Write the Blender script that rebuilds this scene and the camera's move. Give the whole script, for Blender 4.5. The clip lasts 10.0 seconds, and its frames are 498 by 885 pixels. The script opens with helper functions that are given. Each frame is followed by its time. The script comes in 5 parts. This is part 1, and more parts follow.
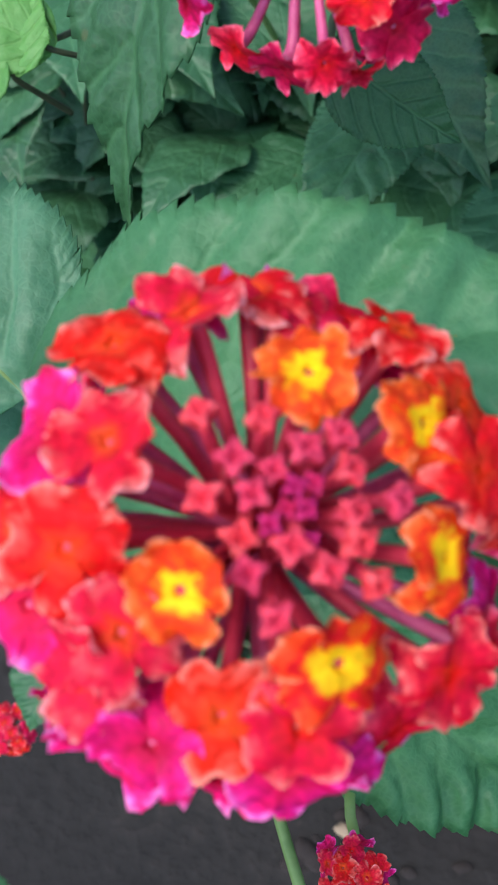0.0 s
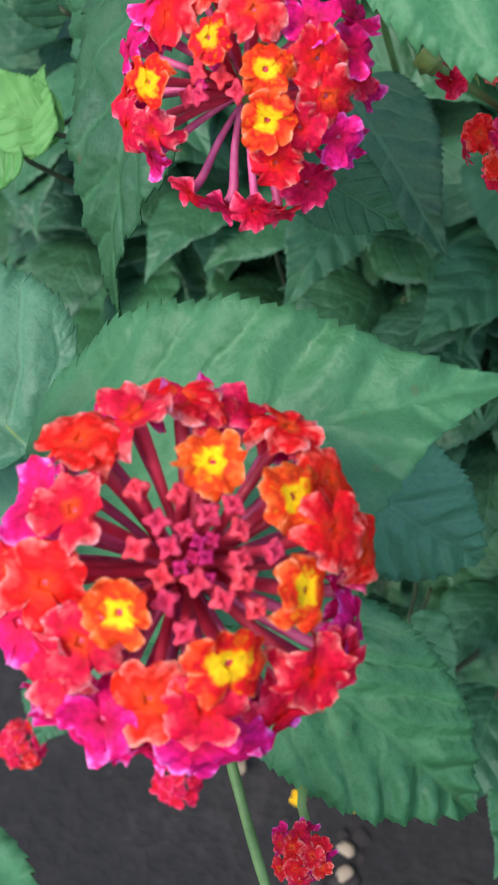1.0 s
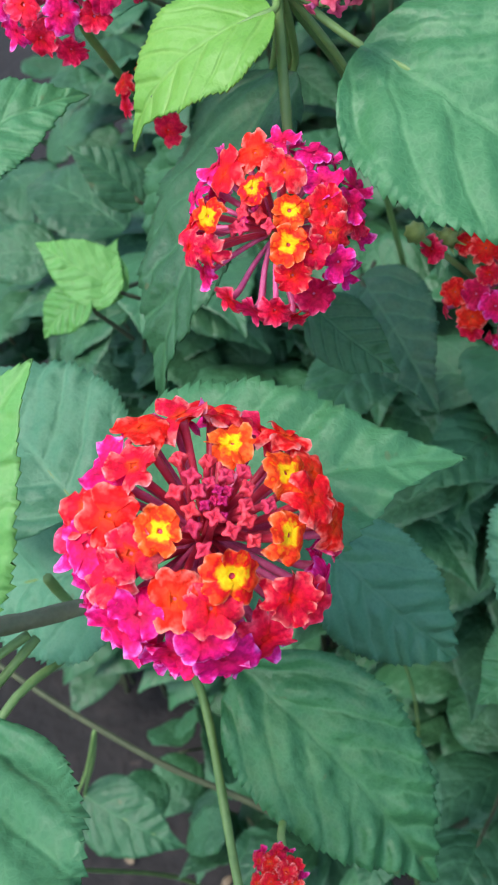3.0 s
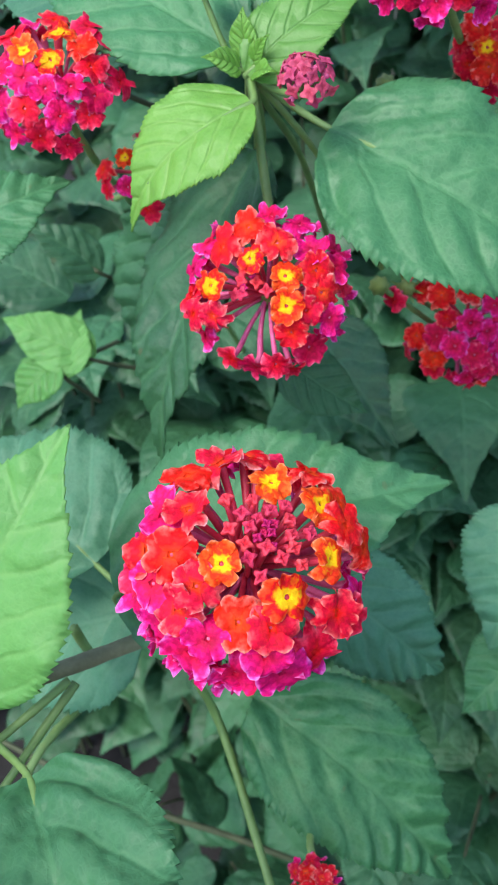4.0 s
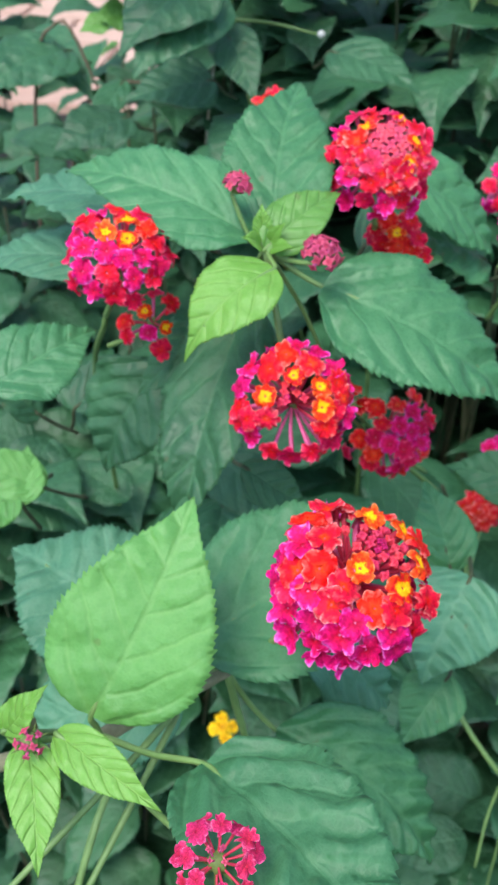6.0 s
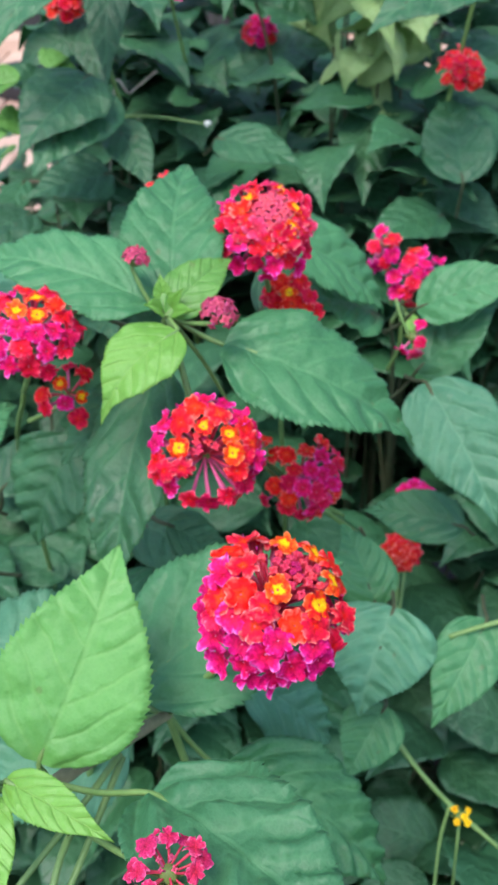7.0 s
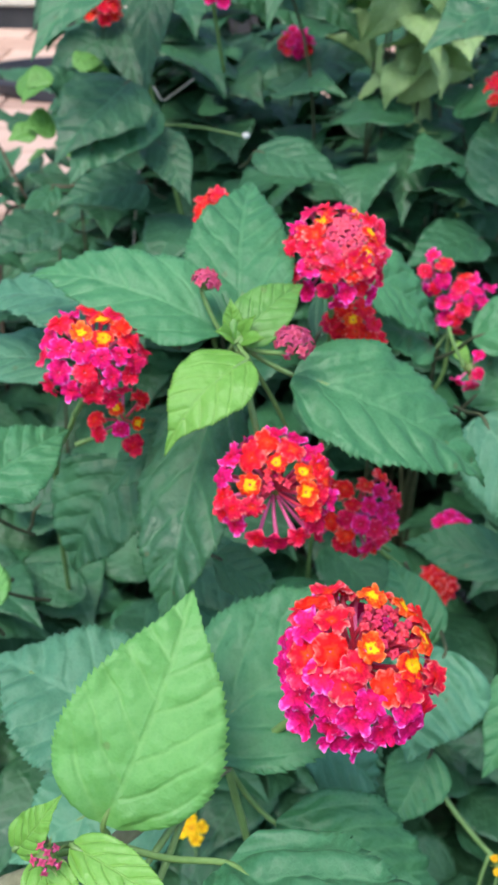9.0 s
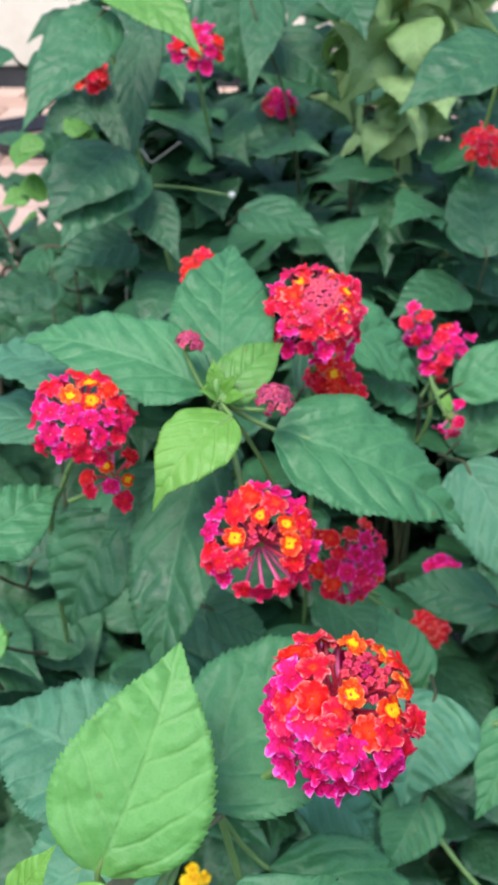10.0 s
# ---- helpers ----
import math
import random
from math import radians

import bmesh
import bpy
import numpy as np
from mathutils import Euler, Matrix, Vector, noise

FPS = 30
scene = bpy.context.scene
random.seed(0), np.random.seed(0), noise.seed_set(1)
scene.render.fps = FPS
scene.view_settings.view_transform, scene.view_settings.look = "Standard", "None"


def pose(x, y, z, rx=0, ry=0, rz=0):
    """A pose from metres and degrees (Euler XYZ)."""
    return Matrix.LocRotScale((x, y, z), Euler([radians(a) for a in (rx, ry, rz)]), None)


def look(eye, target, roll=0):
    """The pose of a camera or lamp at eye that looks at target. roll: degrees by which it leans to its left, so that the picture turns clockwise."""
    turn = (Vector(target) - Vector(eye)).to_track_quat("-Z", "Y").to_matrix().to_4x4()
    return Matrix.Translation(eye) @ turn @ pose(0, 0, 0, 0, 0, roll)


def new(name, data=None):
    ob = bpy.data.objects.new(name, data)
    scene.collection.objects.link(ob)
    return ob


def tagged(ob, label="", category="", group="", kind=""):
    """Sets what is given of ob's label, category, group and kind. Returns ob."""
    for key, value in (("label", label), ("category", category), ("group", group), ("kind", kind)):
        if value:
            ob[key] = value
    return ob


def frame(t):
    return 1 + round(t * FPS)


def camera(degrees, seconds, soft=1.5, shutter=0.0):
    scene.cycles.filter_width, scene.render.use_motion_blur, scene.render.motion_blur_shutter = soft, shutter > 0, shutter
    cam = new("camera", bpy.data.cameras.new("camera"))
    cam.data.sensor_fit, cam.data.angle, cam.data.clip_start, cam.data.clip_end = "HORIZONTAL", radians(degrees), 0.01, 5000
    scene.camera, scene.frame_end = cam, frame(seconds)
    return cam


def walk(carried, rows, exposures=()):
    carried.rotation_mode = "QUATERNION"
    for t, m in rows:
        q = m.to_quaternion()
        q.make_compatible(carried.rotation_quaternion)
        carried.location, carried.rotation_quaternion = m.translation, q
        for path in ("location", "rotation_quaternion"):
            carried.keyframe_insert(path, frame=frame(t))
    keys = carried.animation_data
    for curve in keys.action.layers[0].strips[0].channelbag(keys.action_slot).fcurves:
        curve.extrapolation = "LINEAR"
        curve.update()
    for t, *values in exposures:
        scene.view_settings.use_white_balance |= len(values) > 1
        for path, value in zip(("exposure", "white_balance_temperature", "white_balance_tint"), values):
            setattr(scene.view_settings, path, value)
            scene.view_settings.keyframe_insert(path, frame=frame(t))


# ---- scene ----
cam = camera(28.0, 10.0, soft=1.9)
cam.data.dof.use_dof, cam.data.dof.focus_distance, cam.data.dof.aperture_fstop = True, 0.157, 80.0
EXPOSURES = [(0.0, 0.95), (1.0, 1.00), (2.0, 1.15), (4.5, 1.10), (7.0, 1.10), (10.0, 1.08)]
PATH = [
    (0.0, pose(0.0181, -0.0147, 0.8055, 28.40, 6.85, 23.31)),
    (0.5, pose(0.0236, -0.0181, 0.8188, 28.56, 7.40, 21.22)),
    (1.0, pose(0.0334, -0.0192, 0.8320, 29.81, 7.65, 23.94)),
    (1.5, pose(0.0379, -0.0279, 0.8417, 31.56, 7.09, 23.40)),
    (2.0, pose(0.0429, -0.0282, 0.8491, 32.14, 6.99, 24.13)),
    (2.2, pose(0.0499, -0.0405, 0.8522, 36.11, 8.32, 24.76)),
    (3.3, pose(0.0576, -0.0602, 0.8506, 42.95, 5.65, 28.81)),
    (3.5, pose(0.0580, -0.0616, 0.8553, 43.33, 6.59, 26.20)),
    (4.0, pose(0.0484, -0.0797, 0.8659, 44.88, 5.88, 21.40)),
    (4.5, pose(0.0385, -0.0986, 0.8772, 47.43, 4.53, 16.02)),
    (5.0, pose(0.0387, -0.1131, 0.8780, 50.60, 5.20, 10.90)),
    (5.2, pose(0.0292, -0.1204, 0.8825, 50.89, 3.66, 10.71)),
    (6.3, pose(-0.0139, -0.1681, 0.8989, 55.81, -1.08, 3.83)),
    (6.5, pose(-0.0055, -0.1691, 0.8987, 57.04, 1.17, 2.54)),
    (7.0, pose(-0.0040, -0.1823, 0.8996, 58.87, 1.05, 0.08)),
    (7.5, pose(-0.0167, -0.1807, 0.8952, 59.71, 0.05, -0.73)),
    (8.0, pose(-0.0219, -0.1615, 0.8945, 59.29, -1.23, 0.22)),
    (8.5, pose(-0.0307, -0.1662, 0.8978, 58.33, -2.44, 0.93)),
    (9.0, pose(-0.0290, -0.1645, 0.8989, 59.20, -1.14, 0.30)),
    (9.5, pose(-0.0323, -0.1709, 0.9051, 60.60, -0.90, 0.07)),
    (10.0, pose(-0.0240, -0.1727, 0.9069, 61.78, 0.16, -0.33)),
]
walk(cam, PATH, EXPOSURES)

# ---- light ----
SKY_ELEVATION, SKY_TURN = 62.0, 200.0
world = bpy.data.worlds.new("overcast_sky")
scene.world = world
world.use_nodes = True
wt = world.node_tree
sky = wt.nodes.new("ShaderNodeTexSky")
sky.sky_type, sky.sun_disc = "NISHITA", False
sky.sun_elevation, sky.sun_rotation = radians(SKY_ELEVATION), radians(SKY_TURN)
sky.dust_density, sky.air_density = 1.2, 1.0
wt.links.new(sky.outputs[0], wt.nodes["Background"].inputs[0])
wt.nodes["Background"].inputs[1].default_value = 0.15
sun = new("sun", bpy.data.lights.new("sun", "SUN"))
sun.data.energy, sun.data.angle, sun.data.color = 1.5, radians(28), (1.0, 0.96, 0.9)
sun.matrix_world = look((-0.8, -1.5, 4.0), (0, 0.15, 0.7))


# ---- materials ----
class Nodes:
    """Short hand for building one material."""

    def __init__(self, name):
        self.m = bpy.data.materials.new(name)
        self.m.use_nodes = True
        self.t = self.m.node_tree
        self.b = self.t.nodes["Principled BSDF"]
        self.out = self.t.nodes["Material Output"]

    def add(self, kind, **sets):
        n = self.t.nodes.new("ShaderNode" + kind)
        for key, value in sets.items():
            n.inputs[key].default_value = value
        return n

    def link(self, a, b):
        self.t.links.new(a, b)

    def put(self, socket, value):
        if isinstance(value, (int, float)):
            socket.default_value = value
        else:
            self.link(value, socket)

    def math(self, op, a, b=0.0, c=0.0):
        n = self.t.nodes.new("ShaderNodeMath")
        n.operation = op
        for s, v in zip(n.inputs, (a, b, c)):
            self.put(s, v)
        return n.outputs[0]

    def smooth(self, x, lo, hi, a=0.0, b=1.0):
        n = self.t.nodes.new("ShaderNodeMapRange")
        n.interpolation_type = "SMOOTHSTEP"
        for s, v in zip(n.inputs, (x, lo, hi, a, b)):
            self.put(s, v)
        return n.outputs[0]

    def ramp(self, x, stops):
        n = self.t.nodes.new("ShaderNodeValToRGB")
        e = n.color_ramp.elements
        while len(e) < len(stops):
            e.new(0.5)
        for k, (pos, col) in enumerate(stops):
            e[k].position, e[k].color = pos, (*col, 1)
        self.put(n.inputs[0], x)
        return n.outputs[0]

    def mix(self, f, a, b, kind="MIX"):
        n = self.t.nodes.new("ShaderNodeMix")
        n.data_type, n.blend_type = "RGBA", kind
        self.put(n.inputs[0], f)
        for s, v in ((n.inputs[6], a), (n.inputs[7], b)):
            if isinstance(v, tuple):
                s.default_value = (*v, 1)
            else:
                self.link(v, s)
        return n.outputs[2]

    def noise(self, scale, detail=3.0, vec=None):
        n = self.add("TexNoise", Scale=scale, Detail=detail)
        if vec is not None:
            self.link(vec, n.inputs["Vector"])
        return n.outputs[0]

    def bump(self, height, strength, distance):
        n = self.add("Bump", Strength=strength, Distance=distance)
        self.link(height, n.inputs["Height"])
        self.link(n.outputs[0], self.b.inputs["Normal"])
        return n.outputs[0]


def leaf_material(name, dark, light, vein, through_col, rough=0.44, clear=0.34, ribs=0.21):
    """A leaf: grain between the veins, paler veins, light that comes through the blade."""
    n = Nodes(name)
    tc = n.add("TexCoord")
    sep = n.add("SeparateXYZ")
    n.link(tc.outputs["UV"], sep.inputs[0])
    a = n.math("ABSOLUTE", n.math("MULTIPLY_ADD", sep.outputs[0], 2.0, -1.0))
    v = sep.outputs[1]
    lag = n.math("MULTIPLY", a, n.math("MULTIPLY_ADD", a, 0.16, 0.24))
    run = n.math("MULTIPLY", n.math("SUBTRACT", v, lag), 5.8)
    run = n.math("ADD", run, n.math("MULTIPLY_ADD", n.noise(75.0, 2.0, tc.outputs["Object"]), 0.7, -0.35))
    run = n.math("ADD", run, n.math("MULTIPLY", n.math("GREATER_THAN", sep.outputs[0], 0.5), 0.35))
    off = n.math("ABSOLUTE", n.math("SUBTRACT", n.math("FRACT", n.math("ADD", run, 0.5)), 0.5))
    lateral = n.math("MULTIPLY", n.smooth(off, 0.0, 0.15, 1.0, 0.0), n.smooth(a, 0.55, 1.0, 0.9, 0.25))
    middle = n.smooth(a, 0.008, 0.06, 1.0, 0.0)
    net = n.math("MAXIMUM", lateral, middle)
    obj = tc.outputs["Object"]
    cells = n.add("TexVoronoi", Scale=800.0)
    cells.feature = "DISTANCE_TO_EDGE"
    n.link(obj, cells.inputs["Vector"])
    quilt = n.smooth(cells.outputs["Distance"], 0.0, 0.25)
    patch = n.noise(45.0, 4.0, obj)
    grain = n.noise(700.0, 2.0, obj)
    info = n.add("ObjectInfo")
    tone = n.math("ADD", n.math("MULTIPLY_ADD", patch, 0.50, 0.125), n.math("MULTIPLY", info.outputs["Random"], 0.45))
    tone = n.math("ADD", tone, n.math("MULTIPLY_ADD", grain, 0.25, -0.28))
    col = n.ramp(tone, [(0.15, dark), (0.85, light)])
    col = n.mix(n.math("MULTIPLY_ADD", quilt, -0.12, 0.12), col, vein)
    col = n.mix(n.math("MULTIPLY", net, ribs), col, vein)
    spots = n.smooth(n.noise(160.0, 2.0, obj), 0.73, 0.77)
    col = n.mix(n.math("MULTIPLY", spots, 0.35), col, (0.16, 0.13, 0.05))
    n.link(col, n.b.inputs["Base Color"])
    n.link(n.math("MULTIPLY_ADD", n.smooth(patch, 0.3, 0.7), 0.18, rough - 0.05), n.b.inputs["Roughness"])
    n.b.inputs["Specular IOR Level"].default_value = 0.68
    height = n.math("ADD", n.math("MULTIPLY", quilt, 0.03), n.math("MULTIPLY", net, -0.38))
    height = n.math("ADD", height, n.math("MULTIPLY", grain, 0.22))
    blister = n.add("TexVoronoi", Scale=330.0)
    blister.feature = "SMOOTH_F1"
    n.link(obj, blister.inputs["Vector"])
    pucker = n.math("ADD", n.smooth(blister.outputs["Distance"], 0.1, 0.8, 0.55, 0.0), n.smooth(n.noise(110.0, 1.0, obj), 0.25, 0.75, 0.0, 0.30))
    height = n.math("ADD", height, pucker)
    nor = n.bump(height, 0.75, 0.0008)
    thin = n.add("BsdfTranslucent")
    n.link(n.mix(0.55, col, through_col), thin.inputs[0])
    n.link(nor, thin.inputs["Normal"])
    both = n.add("MixShader", Fac=clear)
    n.link(n.b.outputs[0], both.inputs[1])
    n.link(thin.outputs[0], both.inputs[2])
    n.link(both.outputs[0], n.out.inputs[0])
    return n.m


# One leaf green in four tones: how light falls is put in the colour.
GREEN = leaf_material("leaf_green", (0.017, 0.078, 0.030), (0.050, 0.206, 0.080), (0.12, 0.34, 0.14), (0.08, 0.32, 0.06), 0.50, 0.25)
LIT_GREEN = leaf_material("leaf_green_lit", (0.041, 0.190, 0.067), (0.098, 0.346, 0.134), (0.20, 0.47, 0.20), (0.16, 0.48, 0.08), 0.50, 0.30)
HALF_LIT = leaf_material("leaf_green_half_lit", (0.028, 0.134, 0.050), (0.070, 0.270, 0.106), (0.15, 0.40, 0.17), (0.10, 0.38, 0.07), 0.54, 0.28)
# Bluish sky sheen on upturned leaves, painted into the base colour.
SHEEN_GREEN = leaf_material("leaf_green_sheen", (0.068, 0.234, 0.124), (0.134, 0.386, 0.222), (0.24, 0.50, 0.30), (0.16, 0.50, 0.14), 0.54, 0.34)
FRESH = leaf_material("leaf_fresh", (0.084, 0.31, 0.060), (0.165, 0.45, 0.108), (0.29, 0.54, 0.16), (0.30, 0.62, 0.06), 0.54, 0.32)
YOUNG = leaf_material("leaf_young", (0.10, 0.30, 0.045), (0.17, 0.41, 0.075), (0.26, 0.48, 0.14), (0.34, 0.62, 0.05), 0.46, 0.34)
LIME = leaf_material("leaf_lime", (0.18, 0.44, 0.065), (0.28, 0.58, 0.115), (0.40, 0.62, 0.16), (0.50, 0.75, 0.06), 0.46, 0.36)
PALE = leaf_material("leaf_pale", (0.21, 0.37, 0.11), (0.42, 0.60, 0.25), (0.50, 0.64, 0.34), (0.42, 0.66, 0.16), 0.6, 0.34)


def plain(name, dark, light, scale, rough, bump=0.3, depth=0.0004, clear=0.0):
    n = Nodes(name)
    tc = n.add("TexCoord")
    broad, fine = n.noise(scale, 4.0, tc.outputs["Object"]), n.noise(scale * 7, 3.0, tc.outputs["Object"])
    f = n.math("ADD", n.math("MULTIPLY", broad, 0.7), n.math("MULTIPLY", fine, 0.3))
    n.link(n.ramp(f, [(0.3, dark), (0.7, light)]), n.b.inputs["Base Color"])
    n.b.inputs["Roughness"].default_value = rough
    n.bump(f, bump, depth)
    return n.m


STEM = plain("stem_green", (0.10, 0.20, 0.05), (0.20, 0.33, 0.10), 90, 0.5)
BARK = plain("stem_brown", (0.15, 0.15, 0.08), (0.28, 0.28, 0.16), 120, 0.75, 0.6)
TUBE = plain("tube_burgundy", (0.48, 0.020, 0.062), (0.70, 0.060, 0.120), 500, 0.45)
TUBE_PINK = plain("tube_pink", (0.52, 0.05, 0.19), (0.76, 0.16, 0.36), 500, 0.45)
# Stem green darkened: the shade inside the shrub is put into this colour.
SHADED_STEM = plain("stem_shaded", (0.040, 0.055, 0.022), (0.095, 0.110, 0.050), 120, 0.7, 0.5)
CALYX = plain("calyx_green", (0.10, 0.17, 0.04), (0.22, 0.30, 0.08), 400, 0.6)
SPENT = plain("calyx_spent", (0.16, 0.12, 0.05), (0.33, 0.30, 0.12), 500, 0.8)
WHITE_TIP = plain("calyx_white", (0.55, 0.55, 0.48), (0.8, 0.8, 0.72), 500, 0.7)


def petal_material(name, stops, wild=0.34, pale=(0.0, 0.0, 0.0), rim=0.0):
    """A corolla, coloured from the throat to the edge of each lobe, blotched, with a paler rim here and there."""
    n = Nodes(name)
    tc, info, sep = n.add("TexCoord"), n.add("ObjectInfo"), n.add("SeparateXYZ")
    n.link(tc.outputs["UV"], sep.inputs[0])
    edge, along = sep.outputs[0], sep.outputs[1]
    shift = n.add("VectorMath")
    shift.operation = "ADD"
    n.link(tc.outputs["Object"], shift.inputs[0])
    n.link(info.outputs["Random"], shift.inputs[1])
    blotch = n.smooth(n.noise(560.0, 2.0, shift.outputs[0]), 0.34, 0.66)
    fleck = n.smooth(n.noise(1300.0, 3.0, shift.outputs[0]), 0.35, 0.65)
    d = n.math("MAXIMUM", n.math("MULTIPLY", along, 0.62), edge)
    swing = n.math("MULTIPLY", n.math("SUBTRACT", blotch, 0.5), n.math("MULTIPLY_ADD", n.math("MULTIPLY", d, d), wild * 2.2, 0.02))
    d = n.math("ADD", n.math("ADD", d, swing), n.math("MULTIPLY", d, n.math("MULTIPLY_ADD", fleck, 0.24, -0.12)))
    d = n.math("ADD", d, n.math("MULTIPLY", d, n.math("MULTIPLY_ADD", info.outputs["Random"], 0.3, -0.15)))
    col = n.ramp(d, stops)
    if rim:
        lace = n.math("MULTIPLY", n.smooth(n.math("ADD", edge, n.math("MULTIPLY", fleck, 0.2)), 0.80, 1.12), n.smooth(blotch, 0.3, 0.8))
        col = n.mix(n.math("MULTIPLY", lace, rim), col, pale)
    hue = n.add("HueSaturation")
    n.link(n.math("MULTIPLY_ADD", info.outputs["Random"], 0.016, 0.492), hue.inputs["Hue"])
    n.link(n.math("ADD", n.math("MULTIPLY_ADD", fleck, 0.30, 0.79), n.math("MULTIPLY", info.outputs["Random"], 0.2)), hue.inputs["Value"])
    n.link(col, hue.inputs["Color"])
    n.link(hue.outputs[0], n.b.inputs["Base Color"])
    n.b.inputs["Roughness"].default_value = 0.55
    n.b.inputs["Specular IOR Level"].default_value = 0.14
    nor = n.bump(n.math("ADD", n.noise(900.0, 2.0, tc.outputs["Object"]), n.math("MULTIPLY", fleck, 0.3)), 0.5, 0.0003)
    thin = n.add("BsdfTranslucent")
    n.link(hue.outputs[0], thin.inputs[0])
    n.link(nor, thin.inputs["Normal"])
    both = n.add("MixShader", Fac=0.22)
    n.link(n.b.outputs[0], both.inputs[1])
    n.link(thin.outputs[0], both.inputs[2])
    n.link(both.outputs[0], n.out.inputs[0])
    return n.m


EYE = petal_material("petal_yellow_eye", [(0.0, (0.84, 0.36, 0.006)), (0.035, (0.95, 0.60, 0.008)), (0.20, (0.95, 0.53, 0.008)), (0.26, (0.88, 0.16, 0.005)), (0.33, (0.74, 0.014, 0.008)), (0.42, (0.76, 0.020, 0.008)), (0.52, (0.84, 0.060, 0.010)), (0.72, (0.86, 0.095, 0.018)), (1.0, (0.88, 0.130, 0.035))], 0.60, (0.93, 0.42, 0.26), 0.6)
CORAL = petal_material("petal_coral_red", [(0.0, (0.82, 0.14, 0.012)), (0.10, (0.78, 0.05, 0.014)), (0.20, (0.72, 0.008, 0.022)), (0.34, (0.72, 0.006, 0.034)), (0.46, (0.78, 0.034, 0.050)), (0.60, (0.80, 0.076, 0.082)), (1.0, (0.84, 0.140, 0.130))], 0.80, (0.90, 0.42, 0.44), 0.7)
FIRE = petal_material("petal_orange_red", [(0.0, (0.84, 0.10, 0.006)), (0.10, (0.78, 0.018, 0.008)), (0.30, (0.71, 0.004, 0.024)), (0.44, (0.74, 0.008, 0.030)), (0.56, (0.80, 0.028, 0.042)), (0.74, (0.82, 0.060, 0.068)), (1.0, (0.84, 0.105, 0.105))], 0.75, (0.90, 0.34, 0.26), 0.6)
CRIMSON = petal_material("petal_crimson", [(0.0, (0.66, 0.015, 0.02)), (0.16, (0.62, 0.004, 0.040)), (0.36, (0.70, 0.006, 0.066)), (0.54, (0.79, 0.020, 0.095)), (1.0, (0.86, 0.070, 0.16))], 0.70, (0.92, 0.26, 0.40), 0.55)
MAGENTA = petal_material("petal_magenta", [(0.0, (0.58, 0.006, 0.05)), (0.14, (0.62, 0.005, 0.078)), (0.32, (0.70, 0.006, 0.130)), (0.48, (0.80, 0.008, 0.185)), (0.72, (0.85, 0.026, 0.29)), (1.0, (0.88, 0.090, 0.46))], 0.72, (0.92, 0.32, 0.66), 0.6)
ROSE = petal_material("petal_dull_rose", [(0.0, (0.55, 0.02, 0.06)), (0.4, (0.66, 0.028, 0.12)), (0.7, (0.74, 0.070, 0.20)), (1.0, (0.80, 0.15, 0.30))], 0.5)
BUD = petal_material("bud_red_pink", [(0.0, (0.66, 0.028, 0.075)), (0.5, (0.80, 0.060, 0.110)), (1.0, (0.86, 0.125, 0.165))])
BUD_DARK = petal_material("bud_magenta", [(0.0, (0.46, 0.01, 0.10)), (0.5, (0.58, 0.02, 0.14)), (1.0, (0.62, 0.04, 0.17))])
BUD_DULL = petal_material("bud_dull_pink", [(0.0, (0.42, 0.04, 0.08)), (0.4, (0.58, 0.07, 0.15)), (1.0, (0.68, 0.14, 0.23))])
BUD_PALE = petal_material("bud_rose_pink", [(0.0, (0.70, 0.06, 0.12)), (0.5, (0.82, 0.10, 0.18)), (1.0, (0.88, 0.18, 0.27))])
YELLOW = petal_material("petal_yellow", [(0.0, (0.8, 0.35, 0.01)), (0.4, (0.95, 0.58, 0.01)), (1.0, (0.95, 0.62, 0.02))])


# ---- mesh tools ----
def mesh(name, verts, faces, mats, slots=None, uvs=None, smooth=True):
    me = bpy.data.meshes.new(name)
    me.from_pydata([tuple(p) for p in verts], [], [tuple(int(i) for i in q) for q in faces])
    for m in mats:
        me.materials.append(m)
    if slots is not None:
        me.polygons.foreach_set("material_index", np.asarray(slots, dtype=np.int32))
    if uvs is not None:
        lay = me.uv_layers.new(name="UVMap")
        loops = np.empty(len(me.loops), dtype=np.int32)
        me.loops.foreach_get("vertex_index", loops)
        lay.data.foreach_set("uv", np.asarray(uvs, dtype=np.float32)[loops].ravel())
    if smooth:
        me.polygons.foreach_set("use_smooth", np.ones(len(me.polygons), dtype=bool))
    me.update()
    return me


PLACE = {}


def hang(name, data, parent, world_matrix, label=""):
    """One part under its thing, at a pose of the world."""
    ob = new(name, data)
    ob.parent = parent
    ob.matrix_basis = PLACE[parent].inverted() @ world_matrix
    PLACE[ob] = world_matrix
    return tagged(ob, label)


def plant(name, base, label, category="shrub", group=""):
    ob = new(name)
    ob.empty_display_size = 0.05
    ob.location = base
    PLACE[ob] = Matrix.Translation(base)
    return tagged(ob, label, category, group)


def glide(points, steps=6):
    """A smooth line through the points."""
    p = [Vector(q) for q in points]
    p = [p[0] * 2 - p[1]] + p + [p[-1] * 2 - p[-2]]
    line = []
    for k in range(1, len(p) - 2):
        for s in range(steps):
            t = s / steps
            a, b, c, d = p[k - 1:k + 3]
            line.append(0.5 * ((2 * b) + (c - a) * t + (2 * a - 5 * b + 4 * c - d) * t * t + (3 * b - a - 3 * c + d) * t ** 3))
    return line + [p[-2]]


